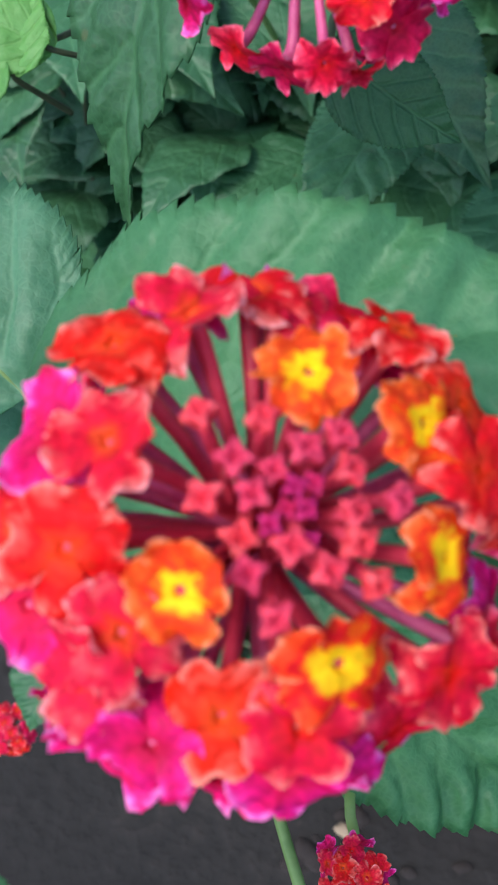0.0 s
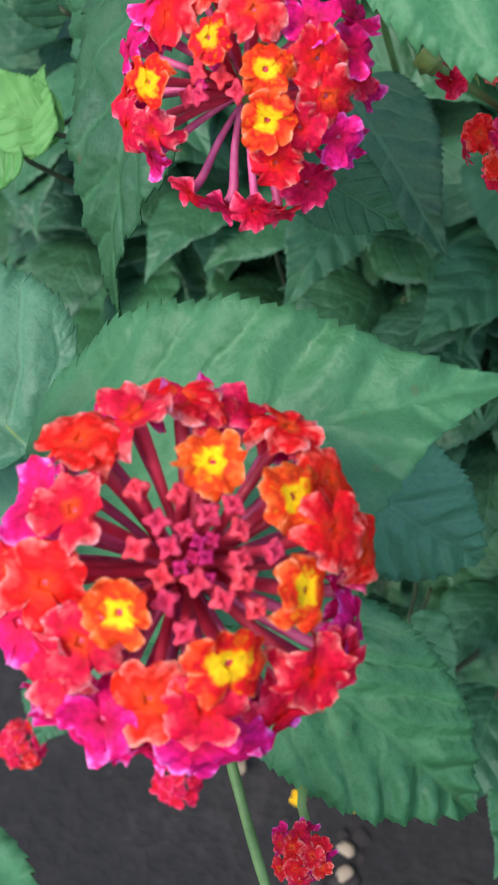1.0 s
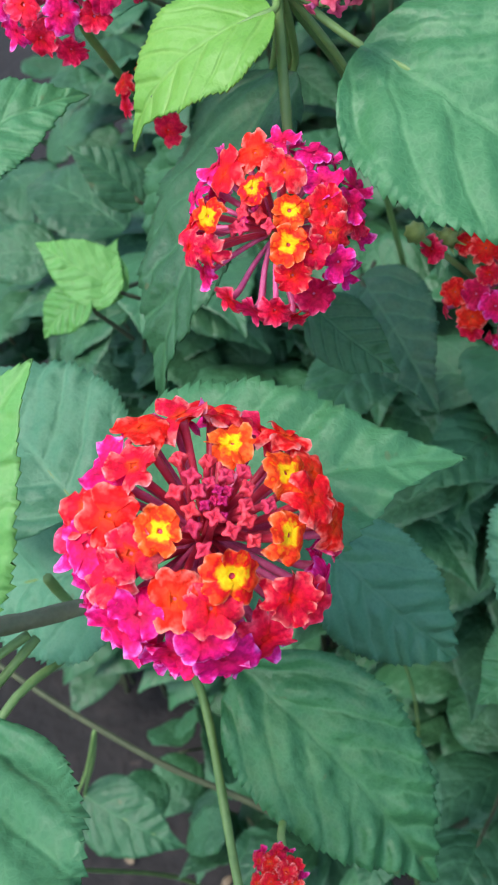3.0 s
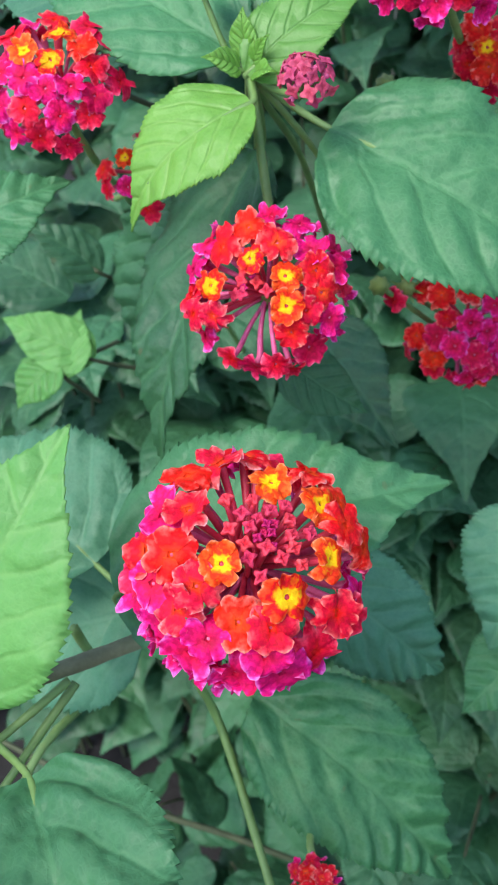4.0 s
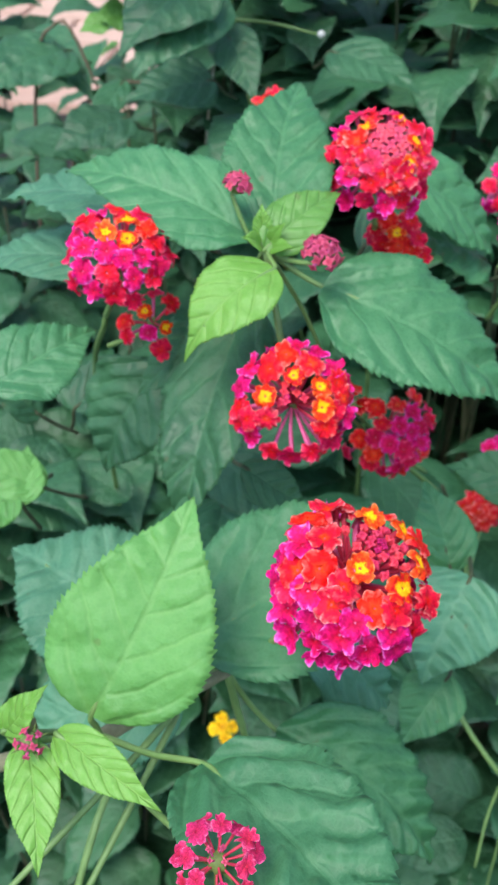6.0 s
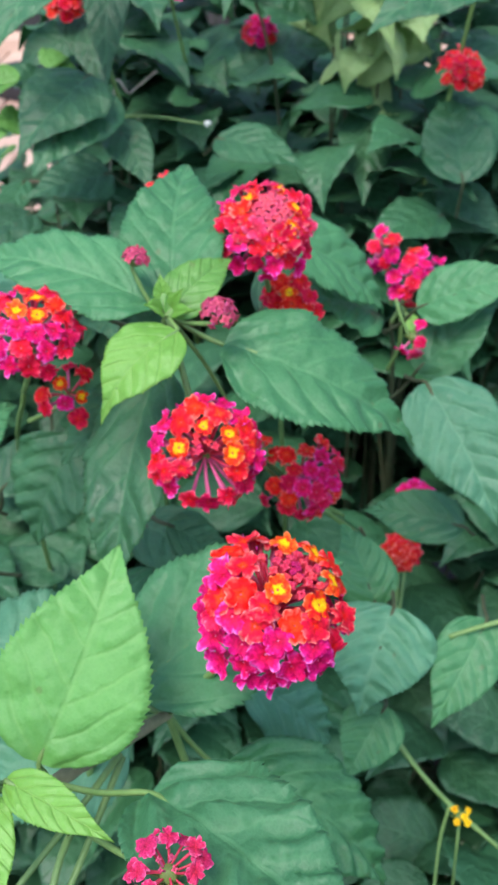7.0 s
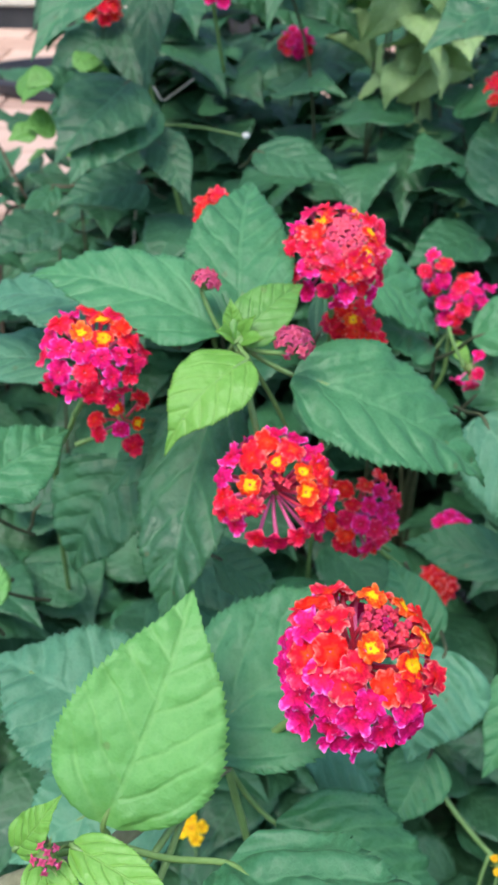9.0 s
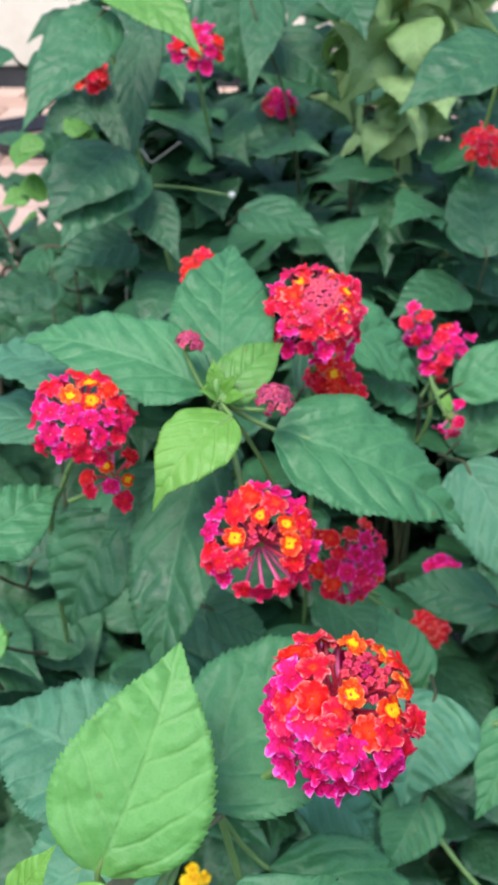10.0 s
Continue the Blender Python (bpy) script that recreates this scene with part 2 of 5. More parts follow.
def pipe_data(line, r0, r1, segs=8, knots=0.0):
    """Vertices and faces of a tapered round stem along a line, closed at both ends."""
    verts, faces, n = [], [], len(line)
    ref = Vector((0.31, 0.23, 0.92))
    for k, p in enumerate(line):
        d = (line[min(k + 1, n - 1)] - line[max(k - 1, 0)]).normalized()
        x = d.cross(ref)
        x = x.normalized() if x.length > 1e-3 else d.orthogonal().normalized()
        y = d.cross(x)
        r = r0 + (r1 - r0) * k / (n - 1)
        r *= 1 + knots * math.sin(k * 2.1)
        for s in range(segs):
            a = math.tau * s / segs
            verts.append(p + x * (r * math.cos(a)) + y * (r * math.sin(a)))
    for k in range(n - 1):
        for s in range(segs):
            a, b = k * segs + s, k * segs + (s + 1) % segs
            faces.append((a, b, b + segs, a + segs))
    faces += [tuple(range(segs))[::-1], tuple(range((n - 1) * segs, n * segs))]
    return verts, faces


def stem(parent, points, r0, r1, material=None, name="stem", segs=8, label="", knots=0.05):
    line = glide(points)
    at = line[0].copy()
    v, f = pipe_data([p - at for p in line], r0, r1, segs, knots)
    return hang(name, mesh(name, v, f, [material or STEM]), parent, Matrix.Translation(at), label)


# ---- leaves ----
def outline(v, tail=0.25):
    """Half the width of a leaf along its length; tail draws the tip out."""
    return (v ** 0.52) * ((1 - v) ** 1.12) / 0.3755 * (1 - tail * math.exp(-((v - 0.88) / 0.13) ** 2))


def leaf_mesh(length, width, bow, fold, seed, material, teeth=32, half=8, steps=(0.0, 0.42, 0.78), tail=0.25, droop=0.32, relief=0.044):
    """An ovate leaf with a toothed margin, sunken veins and a raised quilt between them; base at the origin, tip on +Y, upper side +Z."""
    rng = random.Random(seed)
    vs = [0.006] + [(k + s) / teeth for k in range(teeth) for s in steps if k + s > 0] + [0.988, 1.0]
    phase = [0.0] + [s for k in range(teeth) for s in steps if k + s > 0] + [0.0, 0.0]
    us = [math.copysign(abs(k / half) ** 0.85, k) for k in range(-half, half + 1)]
    nu = len(us)
    wave, sway, twist = rng.uniform(0, 6), rng.uniform(-0.04, 0.04), rng.uniform(-0.25, 0.25)
    deep = relief * width
    size = [rng.uniform(0.6, 1.35) for _ in range(teeth + 2)]
    top, uv = [], []
    for v, ph in zip(vs, phase):
        w = outline(min(max(v, 1e-4), 1.0), tail) if v < 1 else 0.0
        for u in us:
            out = 1.0
            ahead = 0.0
            if abs(u) == 1:
                tooth = (ph / 0.78 if ph <= 0.78 else 0.1) * size[min(int(v * teeth), teeth)]
                out += 0.046 * tooth * min(1, (1 - v) * 6)
                ahead = 0.009 * tooth * length
            a = abs(u) * w
            x = u * w * width / 2 * out + sway * length * math.sin(math.pi * v)
            run = (v - 0.24 * a - 0.16 * a * a) * 5.8 + 0.5 * noise.noise(Vector((u * w * width * 45, v * length * 45, seed % 31))) + (0.35 if u > 0 else 0.0)
            z = 4 * bow * length * v * (1 - v)
            z += fold * abs(u) * w * width / 2 - 0.55 * fold * (a ** 2) * width / 2
            z += deep * 0.5 * (1 - math.cos(math.tau * run)) * min(1, a * 5) * (1 - 0.5 * a)
            z += 0.042 * width * math.sin(wave + v * 8 + (3 if u > 0 else 0)) * a * a + 0.024 * width * math.sin(wave * 2 + v * 23) * a * a
            z += twist * x * v - droop * length * max(0.0, v - 0.6) ** 2
            z += 0.022 * width * noise.noise(Vector((x * 150, v * length * 150, seed % 97))) + 0.028 * width * a * noise.noise(Vector((x * 45, v * length * 45, seed % 53)))
            top.append(Vector((x, v * length + ahead, z)))
            uv.append((0.5 + 0.5 * u * w, v))
    rows = len(vs)
    n = len(top)
    thick = 0.0003
    verts = top + [p - Vector((0, 0, thick)) for p in top]
    faces = []
    for r in range(rows - 1):
        for c in range(nu - 1):
            a = r * nu + c
            faces.append((a, a + 1, a + nu + 1, a + nu))
            faces.append((n + a, n + a + nu, n + a + nu + 1, n + a + 1))
        for a, b in ((r * nu, (r + 1) * nu), ((r + 1) * nu + nu - 1, r * nu + nu - 1)):
            faces.append((a, b, n + b, n + a))
    return mesh("leaf", verts, faces, [material], uvs=uv + uv)


def leaf_pose(base, tip, normal):
    y = (Vector(tip) - Vector(base)).normalized()
    z = Vector(normal)
    z = (z - y * z.dot(y)).normalized()
    x = y.cross(z)
    m = Matrix((x, y, z)).transposed().to_4x4()
    m.translation = base
    return m


COUNT = [0]


def leaf(parent, material, base, tip, width, normal, bow=0.06, fold=0.12, node=None, tail=0.25, droop=0.32, relief=0.044):
    """A near leaf of its own shape, with its stalk."""
    COUNT[0] += 1
    m = leaf_pose(base, tip, normal)
    ob = hang("leaf", leaf_mesh((Vector(tip) - Vector(base)).length, width, bow, fold, COUNT[0] * 7 + 3, material, tail=tail, droop=droop, relief=relief), parent, m)
    foot = Vector(node) if node else Vector(base) - (Vector(tip) - Vector(base)).normalized() * 0.010 + Vector((0, 0.022, -0.018))
    inv = m.inverted()
    a, b = inv @ foot, Vector((0, 0, -0.0004))
    mid = (a + b) / 2 + Vector((0, 0, -0.06 * (a - b).length))
    rib = [Vector((0, length_at * (Vector(tip) - Vector(base)).length, 4 * bow * (Vector(tip) - Vector(base)).length * length_at * (1 - length_at) - 0.0006)) for length_at in (0.12, 0.3, 0.5, 0.72)]
    line = glide([a, mid, b] + rib, 5)
    v, f = pipe_data(line, 0.0009, 0.0004, 7)
    # A stalk without a node gets the stem colour with shade painted in.
    hang("petiole", mesh("petiole", v, f, [STEM if node else SHADED_STEM]), ob, m)
    return ob


# ---- flowers ----
def floret_mesh(seed, petal, tube, lobes=4, radius=0.0037, pit=0.0004, throat=0.0126, bend=0.0):
    """A small flower: notched, ruffled lobes that overlap round a funnel, on a narrow tube that bends down to the head's middle."""
    rng = random.Random(seed)
    spin = rng.uniform(0, 6.3)
    verts, faces, slots, uvs = [], [], [], []
    core = radius * 0.22

    def grid(rows, cols, first, closed=False):
        for r in range(rows - 1):
            for c in range(cols if closed else cols - 1):
                a, b = first + r * cols + c, first + r * cols + (c + 1) % cols
                faces.append((a, b, b + cols, a + cols))
                slots.append(0)

    around = 16
    for q, z in ((0.05, -pit), (0.35, -0.7 * pit), (0.65, -0.0001), (1.0, 0.00022), (1.35, 0.0001)):
        for k in range(around):
            a = math.tau * k / around
            verts.append((core * q * math.cos(a), core * q * math.sin(a), z))
            uvs.append((0.0, 0.22 * q))
    grid(5, around, 0, True)
    rows, cols = 8, 11
    wide = 0.64 if lobes == 4 else 0.54
    for k in range(lobes):
        first = len(verts)
        turn = spin + math.tau * k / lobes + rng.uniform(-0.16, 0.16)
        big, broad = rng.uniform(0.84, 1.10), wide * rng.uniform(0.86, 1.20)
        lift, curl, cup = rng.uniform(-0.05, 0.30), rng.uniform(-0.50, 0.12), rng.uniform(-0.46, 0.22)
        ph, roll, notch = rng.uniform(0, 6), rng.uniform(-0.28, 0.28), rng.uniform(0.04, 0.19)
        tier = 0.00016 * (k % 2) + rng.uniform(0, 0.0001)
        for r in range(rows):
            e = r / (rows - 1)
            half = radius * broad * (0.26 + 0.90 * math.sin(min(1.0, 0.10 + e * 0.92) * 1.62)) * (1 - 0.06 * e ** 6)
            for c in range(cols):
                s = 2 * c / (cols - 1) - 1
                reach = 0.12 + 0.88 * e * (1 - 0.30 * abs(s) ** 4.0 * e)
                reach -= notch * math.exp(-(s / 0.24) ** 2) * e ** 4
                reach += 0.035 * math.sin(s * 7 + ph) * e ** 3
                x, y = radius * big * reach, s * half * 0.86
                z = radius * (lift * e + curl * e ** 2.6 + cup * s * s * e + roll * s * e)
                z += radius * e ** 1.8 * (0.10 * math.sin(s * 4.2 + ph) + 0.05 * math.sin(s * 9 + ph * 2 + e * 3))
                z += tier + 0.00012
                verts.append((x * math.cos(turn) - y * math.sin(turn), x * math.sin(turn) + y * math.cos(turn), z))
                uvs.append((max(e ** 3.2, abs(s) ** 2.4 * min(1.0, e * 1.6)) if e > 0.2 else 0.0, 0.12 + 0.88 * e))
        grid(rows, cols, first)
    end = Vector((math.sin(bend), 0, -math.cos(bend))) * throat
    line = [Vector((0, 0, -0.0003)), Vector((end.x * 0.06, 0, end.z * 0.20)), end * 0.55 + Vector((-0.02 * bend * throat, 0.0002, 0)), end]
    v, f = pipe_data(glide(line, 3), 0.00085, 0.00042, 7)
    base = len(verts)
    verts += v
    uvs += [(0.0, 0.0)] * len(v)
    for q in f:
        faces.append(tuple(i + base for i in q))
        slots.append(1)
    return mesh("floret", verts, faces, [petal, tube], slots, uvs)


def bud_mesh(seed, skin, tube, half=0.0016, long=0.0105):
    """A closed flower: a flat four-pointed star with a folded middle, on its tube."""
    rng = random.Random(seed)
    segs, verts, faces, slots, uvs = 32, [], [], [], []
    prof = ((0.42, -0.0012), (0.70, -0.0006), (0.97, -0.0001), (1.0, 0.00022), (0.74, 0.00042), (0.40, 0.00022), (0.08, -0.0001))
    skew = rng.uniform(0.88, 1.12)
    arm = [rng.uniform(0.86, 1.16) for _ in range(4)]
    for q, z in prof:
        for s in range(segs):
            a = math.tau * s / segs
            tip = arm[int((a + math.pi / 4) / (math.pi / 2)) % 4]
            r = half * q * (0.66 + 0.52 * (0.5 + 0.5 * math.cos(4 * a)) ** 1.6 * tip * min(1.0, q * 1.1))
            verts.append((r * math.cos(a) * skew, r * math.sin(a) / skew, z * half / 0.0012 - 0.00016 * math.cos(4 * a) * q * (1 if z > 0 else 0.3)))
            uvs.append((0.0, min(1.0, 1.55 * q * (0.7 + 0.3 * math.cos(4 * a)))))
    for k in range(len(prof) - 1):
        for s in range(segs):
            a, b = k * segs + s, k * segs + (s + 1) % segs
            faces.append((a, b, b + segs, a + segs))
            slots.append(0)
    faces.append(tuple(range((len(prof) - 1) * segs, len(prof) * segs)))
    slots.append(0)
    base = len(verts)
    v, f = pipe_data(glide([Vector((0, 0, -0.0004)), Vector((0.0001, 0.0001, -long * 0.5)), Vector((0, 0, -long))], 3), half * 0.50, 0.0004, 7)
    verts += v
    uvs += [(0.0, 0.0)] * len(v)
    for q in f:
        faces.append(tuple(i + base for i in q))
        slots.append(1)
    return mesh("bud", verts, faces, [skin, tube], slots, uvs)


KINDS_OF_FLORET = {
    "eye": (0, 5, EYE, TUBE, 0.0037, 0.0006),
    "coral": (10, 7, CORAL, TUBE, 0.0044, 0.0004),
    "fire": (120, 7, FIRE, TUBE, 0.0042, 0.0004),
    "crimson": (220, 6, CRIMSON, TUBE_PINK, 0.0041, 0.0004),
    "magenta": (320, 7, MAGENTA, TUBE_PINK, 0.0042, 0.0004),
    "rose": (420, 4, ROSE, TUBE, 0.0044, 0.0004),
    "yellow": (40, 2, YELLOW, CALYX, 0.0040, 0.0004),
}
BUDS = {
    "bud": [bud_mesh(50 + k, BUD, TUBE, 0.00135) for k in range(4)],
    "small_bud": [bud_mesh(60 + k, BUD_DARK, TUBE, 0.0009, 0.0095) for k in range(2)],
    "pale_bud": [bud_mesh(80 + k, BUD_PALE, TUBE_PINK, 0.0014) for k in range(2)],
    "pink_bud": [bud_mesh(70 + k, BUD_DULL, TUBE_PINK, 0.0012, 0.0050) for k in range(3)],
}
MADE = {}


def floret(kind, pick, throat, bend):
    """One of the florets of a kind, for a tube of about that length and bend; alike ones share a mesh."""
    first, many, petal, tube, radius, pit = KINDS_OF_FLORET[kind]
    key = (kind, pick % many, round(throat, 3), round(bend * 6))
    if key not in MADE:
        k = pick % many
        MADE[key] = floret_mesh(first + k, petal, tube, 5 if k % 3 == 1 else 4, radius, pit, key[2], key[3] / 6)
    return MADE[key]


def cone_mesh(r=0.0022, high=0.004, material=None, bracts=8):
    """The receptacle: a ribbed, rounded cone with small bracts round its foot."""
    segs, verts, faces = 16, [], []
    prof = ((0.35, -0.9), (0.8, -0.5), (1.0, 0.0), (0.85, 0.45), (0.5, 0.8), (0.1, 1.0))
    for q, z in prof:
        for s in range(segs):
            a = math.tau * s / segs
            k = r * q * (1 + 0.12 * math.cos(8 * a))
            verts.append((k * math.cos(a), k * math.sin(a), z * high / 2))
    for k in range(len(prof) - 1):
        for s in range(segs):
            a, b = k * segs + s, k * segs + (s + 1) % segs
            faces.append((a, b, b + segs, a + segs))
    faces.append(tuple(range((len(prof) - 1) * segs, len(prof) * segs)))
    for s in range(bracts):
        a = math.tau * s / 8
        c, d = Vector((math.cos(a), math.sin(a), 0)), Vector((-math.sin(a), math.cos(a), 0))
        i = len(verts)
        verts += [c * r * 0.6 - d * 0.0006 - Vector((0, 0, high * 0.4)), c * r * 0.6 + d * 0.0006 - Vector((0, 0, high * 0.4)), c * r * 2.1 + Vector((0, 0, 0.0002))]
        faces.append((i, i + 1, i + 2))
    return mesh("flower_head", verts, faces, [material or CALYX])


CONE = cone_mesh()
CONE_SPENT = cone_mesh(0.0034, 0.006, SPENT, 0)


def axes(axis):
    z = Vector(axis).normalized()
    x = Vector((0, 1, 0)).cross(z).normalized()
    return x, z.cross(x), z


def flower_head(parent, centre, axis, ring, radius=0.0160, foot=None, buds=True, seed=1, label="", size=1.0, wild=0.17, bud=1.0):
    """A domed cluster. ring: rows of a kind, the angle round the axis and the angle away from it."""
    rng = random.Random(seed)
    x, y, z = axes(axis)
    m = Matrix((x, y, z)).transposed().to_4x4()
    m.translation = centre
    head = hang("flower_head", CONE, parent, m, label)
    rows = list(ring)
    if buds:
        for k in range(5):
            rows.append(("small_bud", k * 72 + rng.uniform(-9, 9), 6 + rng.uniform(-2, 2)))
        for k in range(9):
            rows.append(("small_bud" if k % 2 else "bud", k * 40 + rng.uniform(-8, 8), 15 + rng.uniform(-2, 2)))
        for k in range(10):
            if rng.random() < 0.85:
                rows.append(("bud", k * 36 + rng.uniform(-9, 9), 26 + rng.uniform(-3, 4)))
    for kind, az, pol in rows:
        a, p = radians(az), radians(pol)
        d = x * (math.cos(a) * math.sin(p)) + y * (math.sin(a) * math.sin(p)) + z * math.cos(p)
        inner = "bud" in kind
        far = radius * (0.91 if inner else 1.0 + 0.06 * math.exp(-((pol - 62) / 16) ** 2)) * rng.uniform(0.965, 1.03)
        lean = p if inner else p * (0.58 + 0.34 * min(1.0, max(0.0, (pol - 68) / 42)))
        face = x * (math.cos(a) * math.sin(lean)) + y * (math.sin(a) * math.sin(lean)) + z * math.cos(lean)
        face = (face + Vector([rng.uniform(-wild, wild) for _ in range(3)])).normalized()
        s = rng.uniform(0.9, 1.10) * size
        at = Matrix.Translation(Vector(centre) + d * far)
        if inner:
            q = face.to_track_quat("Z", "Y").to_matrix().to_4x4() @ pose(0, 0, 0, 0, 0, rng.uniform(0, 360))
            s = s * bud
            hang("bud", rng.choice(BUDS[kind]), head, at @ q @ Matrix.Diagonal((s, s, radius / 0.0140, 1)))
            continue
        side = face * d.dot(face) - d
        across = side.normalized() if side.length > 0.02 else face.orthogonal().normalized()
        q = Matrix((across, face.cross(across), face)).transposed().to_4x4()
        hang("floret", floret(kind, rng.randrange(100), far * 0.93 / s, face.angle(d)), head, at @ q @ Matrix.Diagonal((s, s, s, 1)))
    if foot is not None:
        c = Vector(centre)
        f = Vector(foot)
        stem(parent, [f, (f * 0.6 + c * 0.4) - z * 0.004, c - z * min(0.010, radius * 0.7), c - z * 0.001], 0.0006 + radius * 0.03, 0.0005 + radius * 0.03, STEM, "peduncle", 7)
    return head


def ring(seed, bands, mix, gaps=()):
    """Florets spread in bands of (angle from the axis, number); mix: for each band the kinds to draw from."""
    rng = random.Random(seed)
    rows = []
    for (pol, count), kinds in zip(bands, mix):
        turn = rng.uniform(0, 360)
        for k in range(count):
            az = (turn + 360 * k / count + rng.uniform(-7, 7)) % 360
            p = pol + rng.uniform(-6, 6)
            if any(lo <= az <= hi and p0 <= p <= p1 for lo, hi, p0, p1 in gaps):
                continue
            rows.append((rng.choice(kinds), az, p))
    return rows

# ---- ground, paving and wall ----
def soil_material():
    n = Nodes("soil")
    tc = n.add("TexCoord")
    o = tc.outputs["Object"]
    f = n.math("ADD", n.math("MULTIPLY", n.noise(6.0, 5.0, o), 0.55), n.math("MULTIPLY", n.noise(70.0, 4.0, o), 0.45))
    col = n.ramp(f, [(0.3, (0.008, 0.0072, 0.0070)), (0.52, (0.015, 0.0132, 0.0128)), (0.72, (0.034, 0.028, 0.026))])
    chip = n.smooth(n.noise(28.0, 3.0, o), 0.68, 0.74)
    n.link(n.mix(n.math("MULTIPLY", chip, 0.7), col, (0.085, 0.062, 0.052)), n.b.inputs["Base Color"])
    n.b.inputs["Roughness"].default_value = 0.9
    n.bump(f, 0.8, 0.012)
    return n.m


def paver_material():
    n = Nodes("paver")
    tc, info = n.add("TexCoord"), n.add("ObjectInfo")
    o = tc.outputs["Object"]
    f = n.math("ADD", n.math("MULTIPLY", n.noise(9.0, 5.0, o), 0.6), n.math("MULTIPLY", info.outputs["Random"], 0.4))
    n.link(n.ramp(f, [(0.2, (0.44, 0.27, 0.20)), (0.8, (0.62, 0.43, 0.34))]), n.b.inputs["Base Color"])
    n.b.inputs["Roughness"].default_value = 0.85
    n.bump(n.noise(60.0, 4.0, o), 0.4, 0.004)
    return n.m


PAVER = paver_material()
PLASTER = plain("cream_plaster", (0.62, 0.55, 0.44), (0.75, 0.69, 0.58), 3.0, 0.9, 0.3, 0.004)
PLINTH = plain("dark_plinth", (0.03, 0.028, 0.027), (0.07, 0.062, 0.058), 8.0, 0.8)
RUBBER = plain("black_rubber", (0.012, 0.013, 0.018), (0.03, 0.032, 0.042), 40, 0.45)

rng = random.Random(5)
side, count = 60.0, 90
vals = [math.copysign(abs(k / (count / 2) - 1) ** 3.2, k / (count / 2) - 1) * side for k in range(count + 1)]
gv = [(x, y + 0.3, 0.012 * noise.noise(Vector((x * 4, y * 4, 1))) + 0.006 * noise.noise(Vector((x * 21, y * 21, 5)))) for y in vals for x in vals]
gf = [(r * (count + 1) + c, r * (count + 1) + c + 1, (r + 1) * (count + 1) + c + 1, (r + 1) * (count + 1) + c) for r in range(count) for c in range(count)]
ground = new("ground", mesh("ground", gv, gf, [soil_material()]))
tagged(ground, "dark grey-brown bare soil under the shrubs", "ground", kind="structure")


def box_mesh(name, sx, sy, sz, material, bevel):
    bm = bmesh.new()
    bmesh.ops.create_cube(bm, size=1.0, matrix=Matrix.Diagonal((sx, sy, sz, 1)))
    bmesh.ops.bevel(bm, geom=bm.edges[:], offset=bevel, segments=2, affect="EDGES", clamp_overlap=True)
    me = bpy.data.meshes.new(name)
    bm.to_mesh(me)
    bm.free()
    me.materials.append(material)
    return me


pavement = new("pavement", box_mesh("pavement", 8.4, 3.1, 0.04, PLINTH, 0.004))
pavement.location = (-1.6, 3.95, 0.016)
PLACE[pavement] = Matrix.Translation(pavement.location)
tagged(pavement, "pinkish terracotta paving with narrow joints behind the shrubs", "paving", kind="structure")
slab = box_mesh("paver", 0.392, 0.292, 0.03, PAVER, 0.006)
for i in range(21):
    for j in range(10):
        if i == 20 and j % 2:
            continue
        hang("paver", slab, pavement, pose(-5.55 + 0.4 * i + 0.2 * (j % 2), 2.55 + 0.3 * j, 0.046 + rng.uniform(0, 0.003)))

wall = new("wall_north")
wall.location = (-1.6, 5.62, 0)
PLACE[wall] = Matrix.Translation(wall.location)
tagged(wall, "cream plastered garden wall on a dark plinth", "wall", kind="structure")
hang("wall_face", box_mesh("wall_face", 9.0, 0.2, 2.6, PLASTER, 0.01), wall, pose(-1.6, 5.65, 1.45))
hang("plinth", box_mesh("plinth", 9.0, 0.16, 0.16, PLINTH, 0.008), wall, pose(-1.6, 5.66, 0.07))

hose_line = [Vector((-0.72 + (0.30 + 0.012 * k / 9) * math.cos(k * 0.33), 3.98 + 0.30 * math.sin(k * 0.33), 0.078 + 0.018 * (k // 19))) for k in range(57)]
hv, hf = pipe_data([p - Vector((-0.72, 3.98, 0.06)) for p in hose_line], 0.016, 0.016, 10)
hose = new("garden_hose", mesh("garden_hose", hv, hf, [RUBBER]))
hose.location = (-0.72, 3.98, 0.06)
tagged(hose, "coiled black rubber hose lying on the terracotta paving", "hose")

# ---- the shoots of the near shrub ----
SHRUB = "lantana shoots"
front = plant("lantana_shoot", (-0.22, -0.10, 0), "lantana shoot with a large orange and magenta flower head", "plant", SHRUB)
middle = plant("lantana_shoot", (-0.05, 0.31, 0), "lantana shoot with lime young leaves and a half-open flower head", "plant", SHRUB)
left = plant("lantana_shoot", (-0.14, 0.33, 0), "lantana shoot with a magenta flower head with yellow eyes", "plant", SHRUB)
back = plant("lantana_shoot", (0.01, 0.36, 0), "lantana shoot with a red flower head above a shaded orange one", "plant", SHRUB)
right = plant("lantana_shoot", (0.08, 0.42, 0), "lantana shoot with a thinned magenta flower head dropping its florets", "plant", SHRUB)
low = plant("lantana_shoot", (0.06, 0.30, 0), "shaded lantana shoot with drooping dark leaves and small flower heads", "plant", SHRUB)
far = plant("lantana_shoot", (0.02, 0.52, 0), "far lantana shoot with drooping leaves and scattered red flower heads", "plant", SHRUB)

JOINT = (-0.0316, 0.0232, 0.6849)
APEX = (-0.0580, -0.0120, 0.6980)
WHORL = (-0.0317, 0.0997, 0.7757)

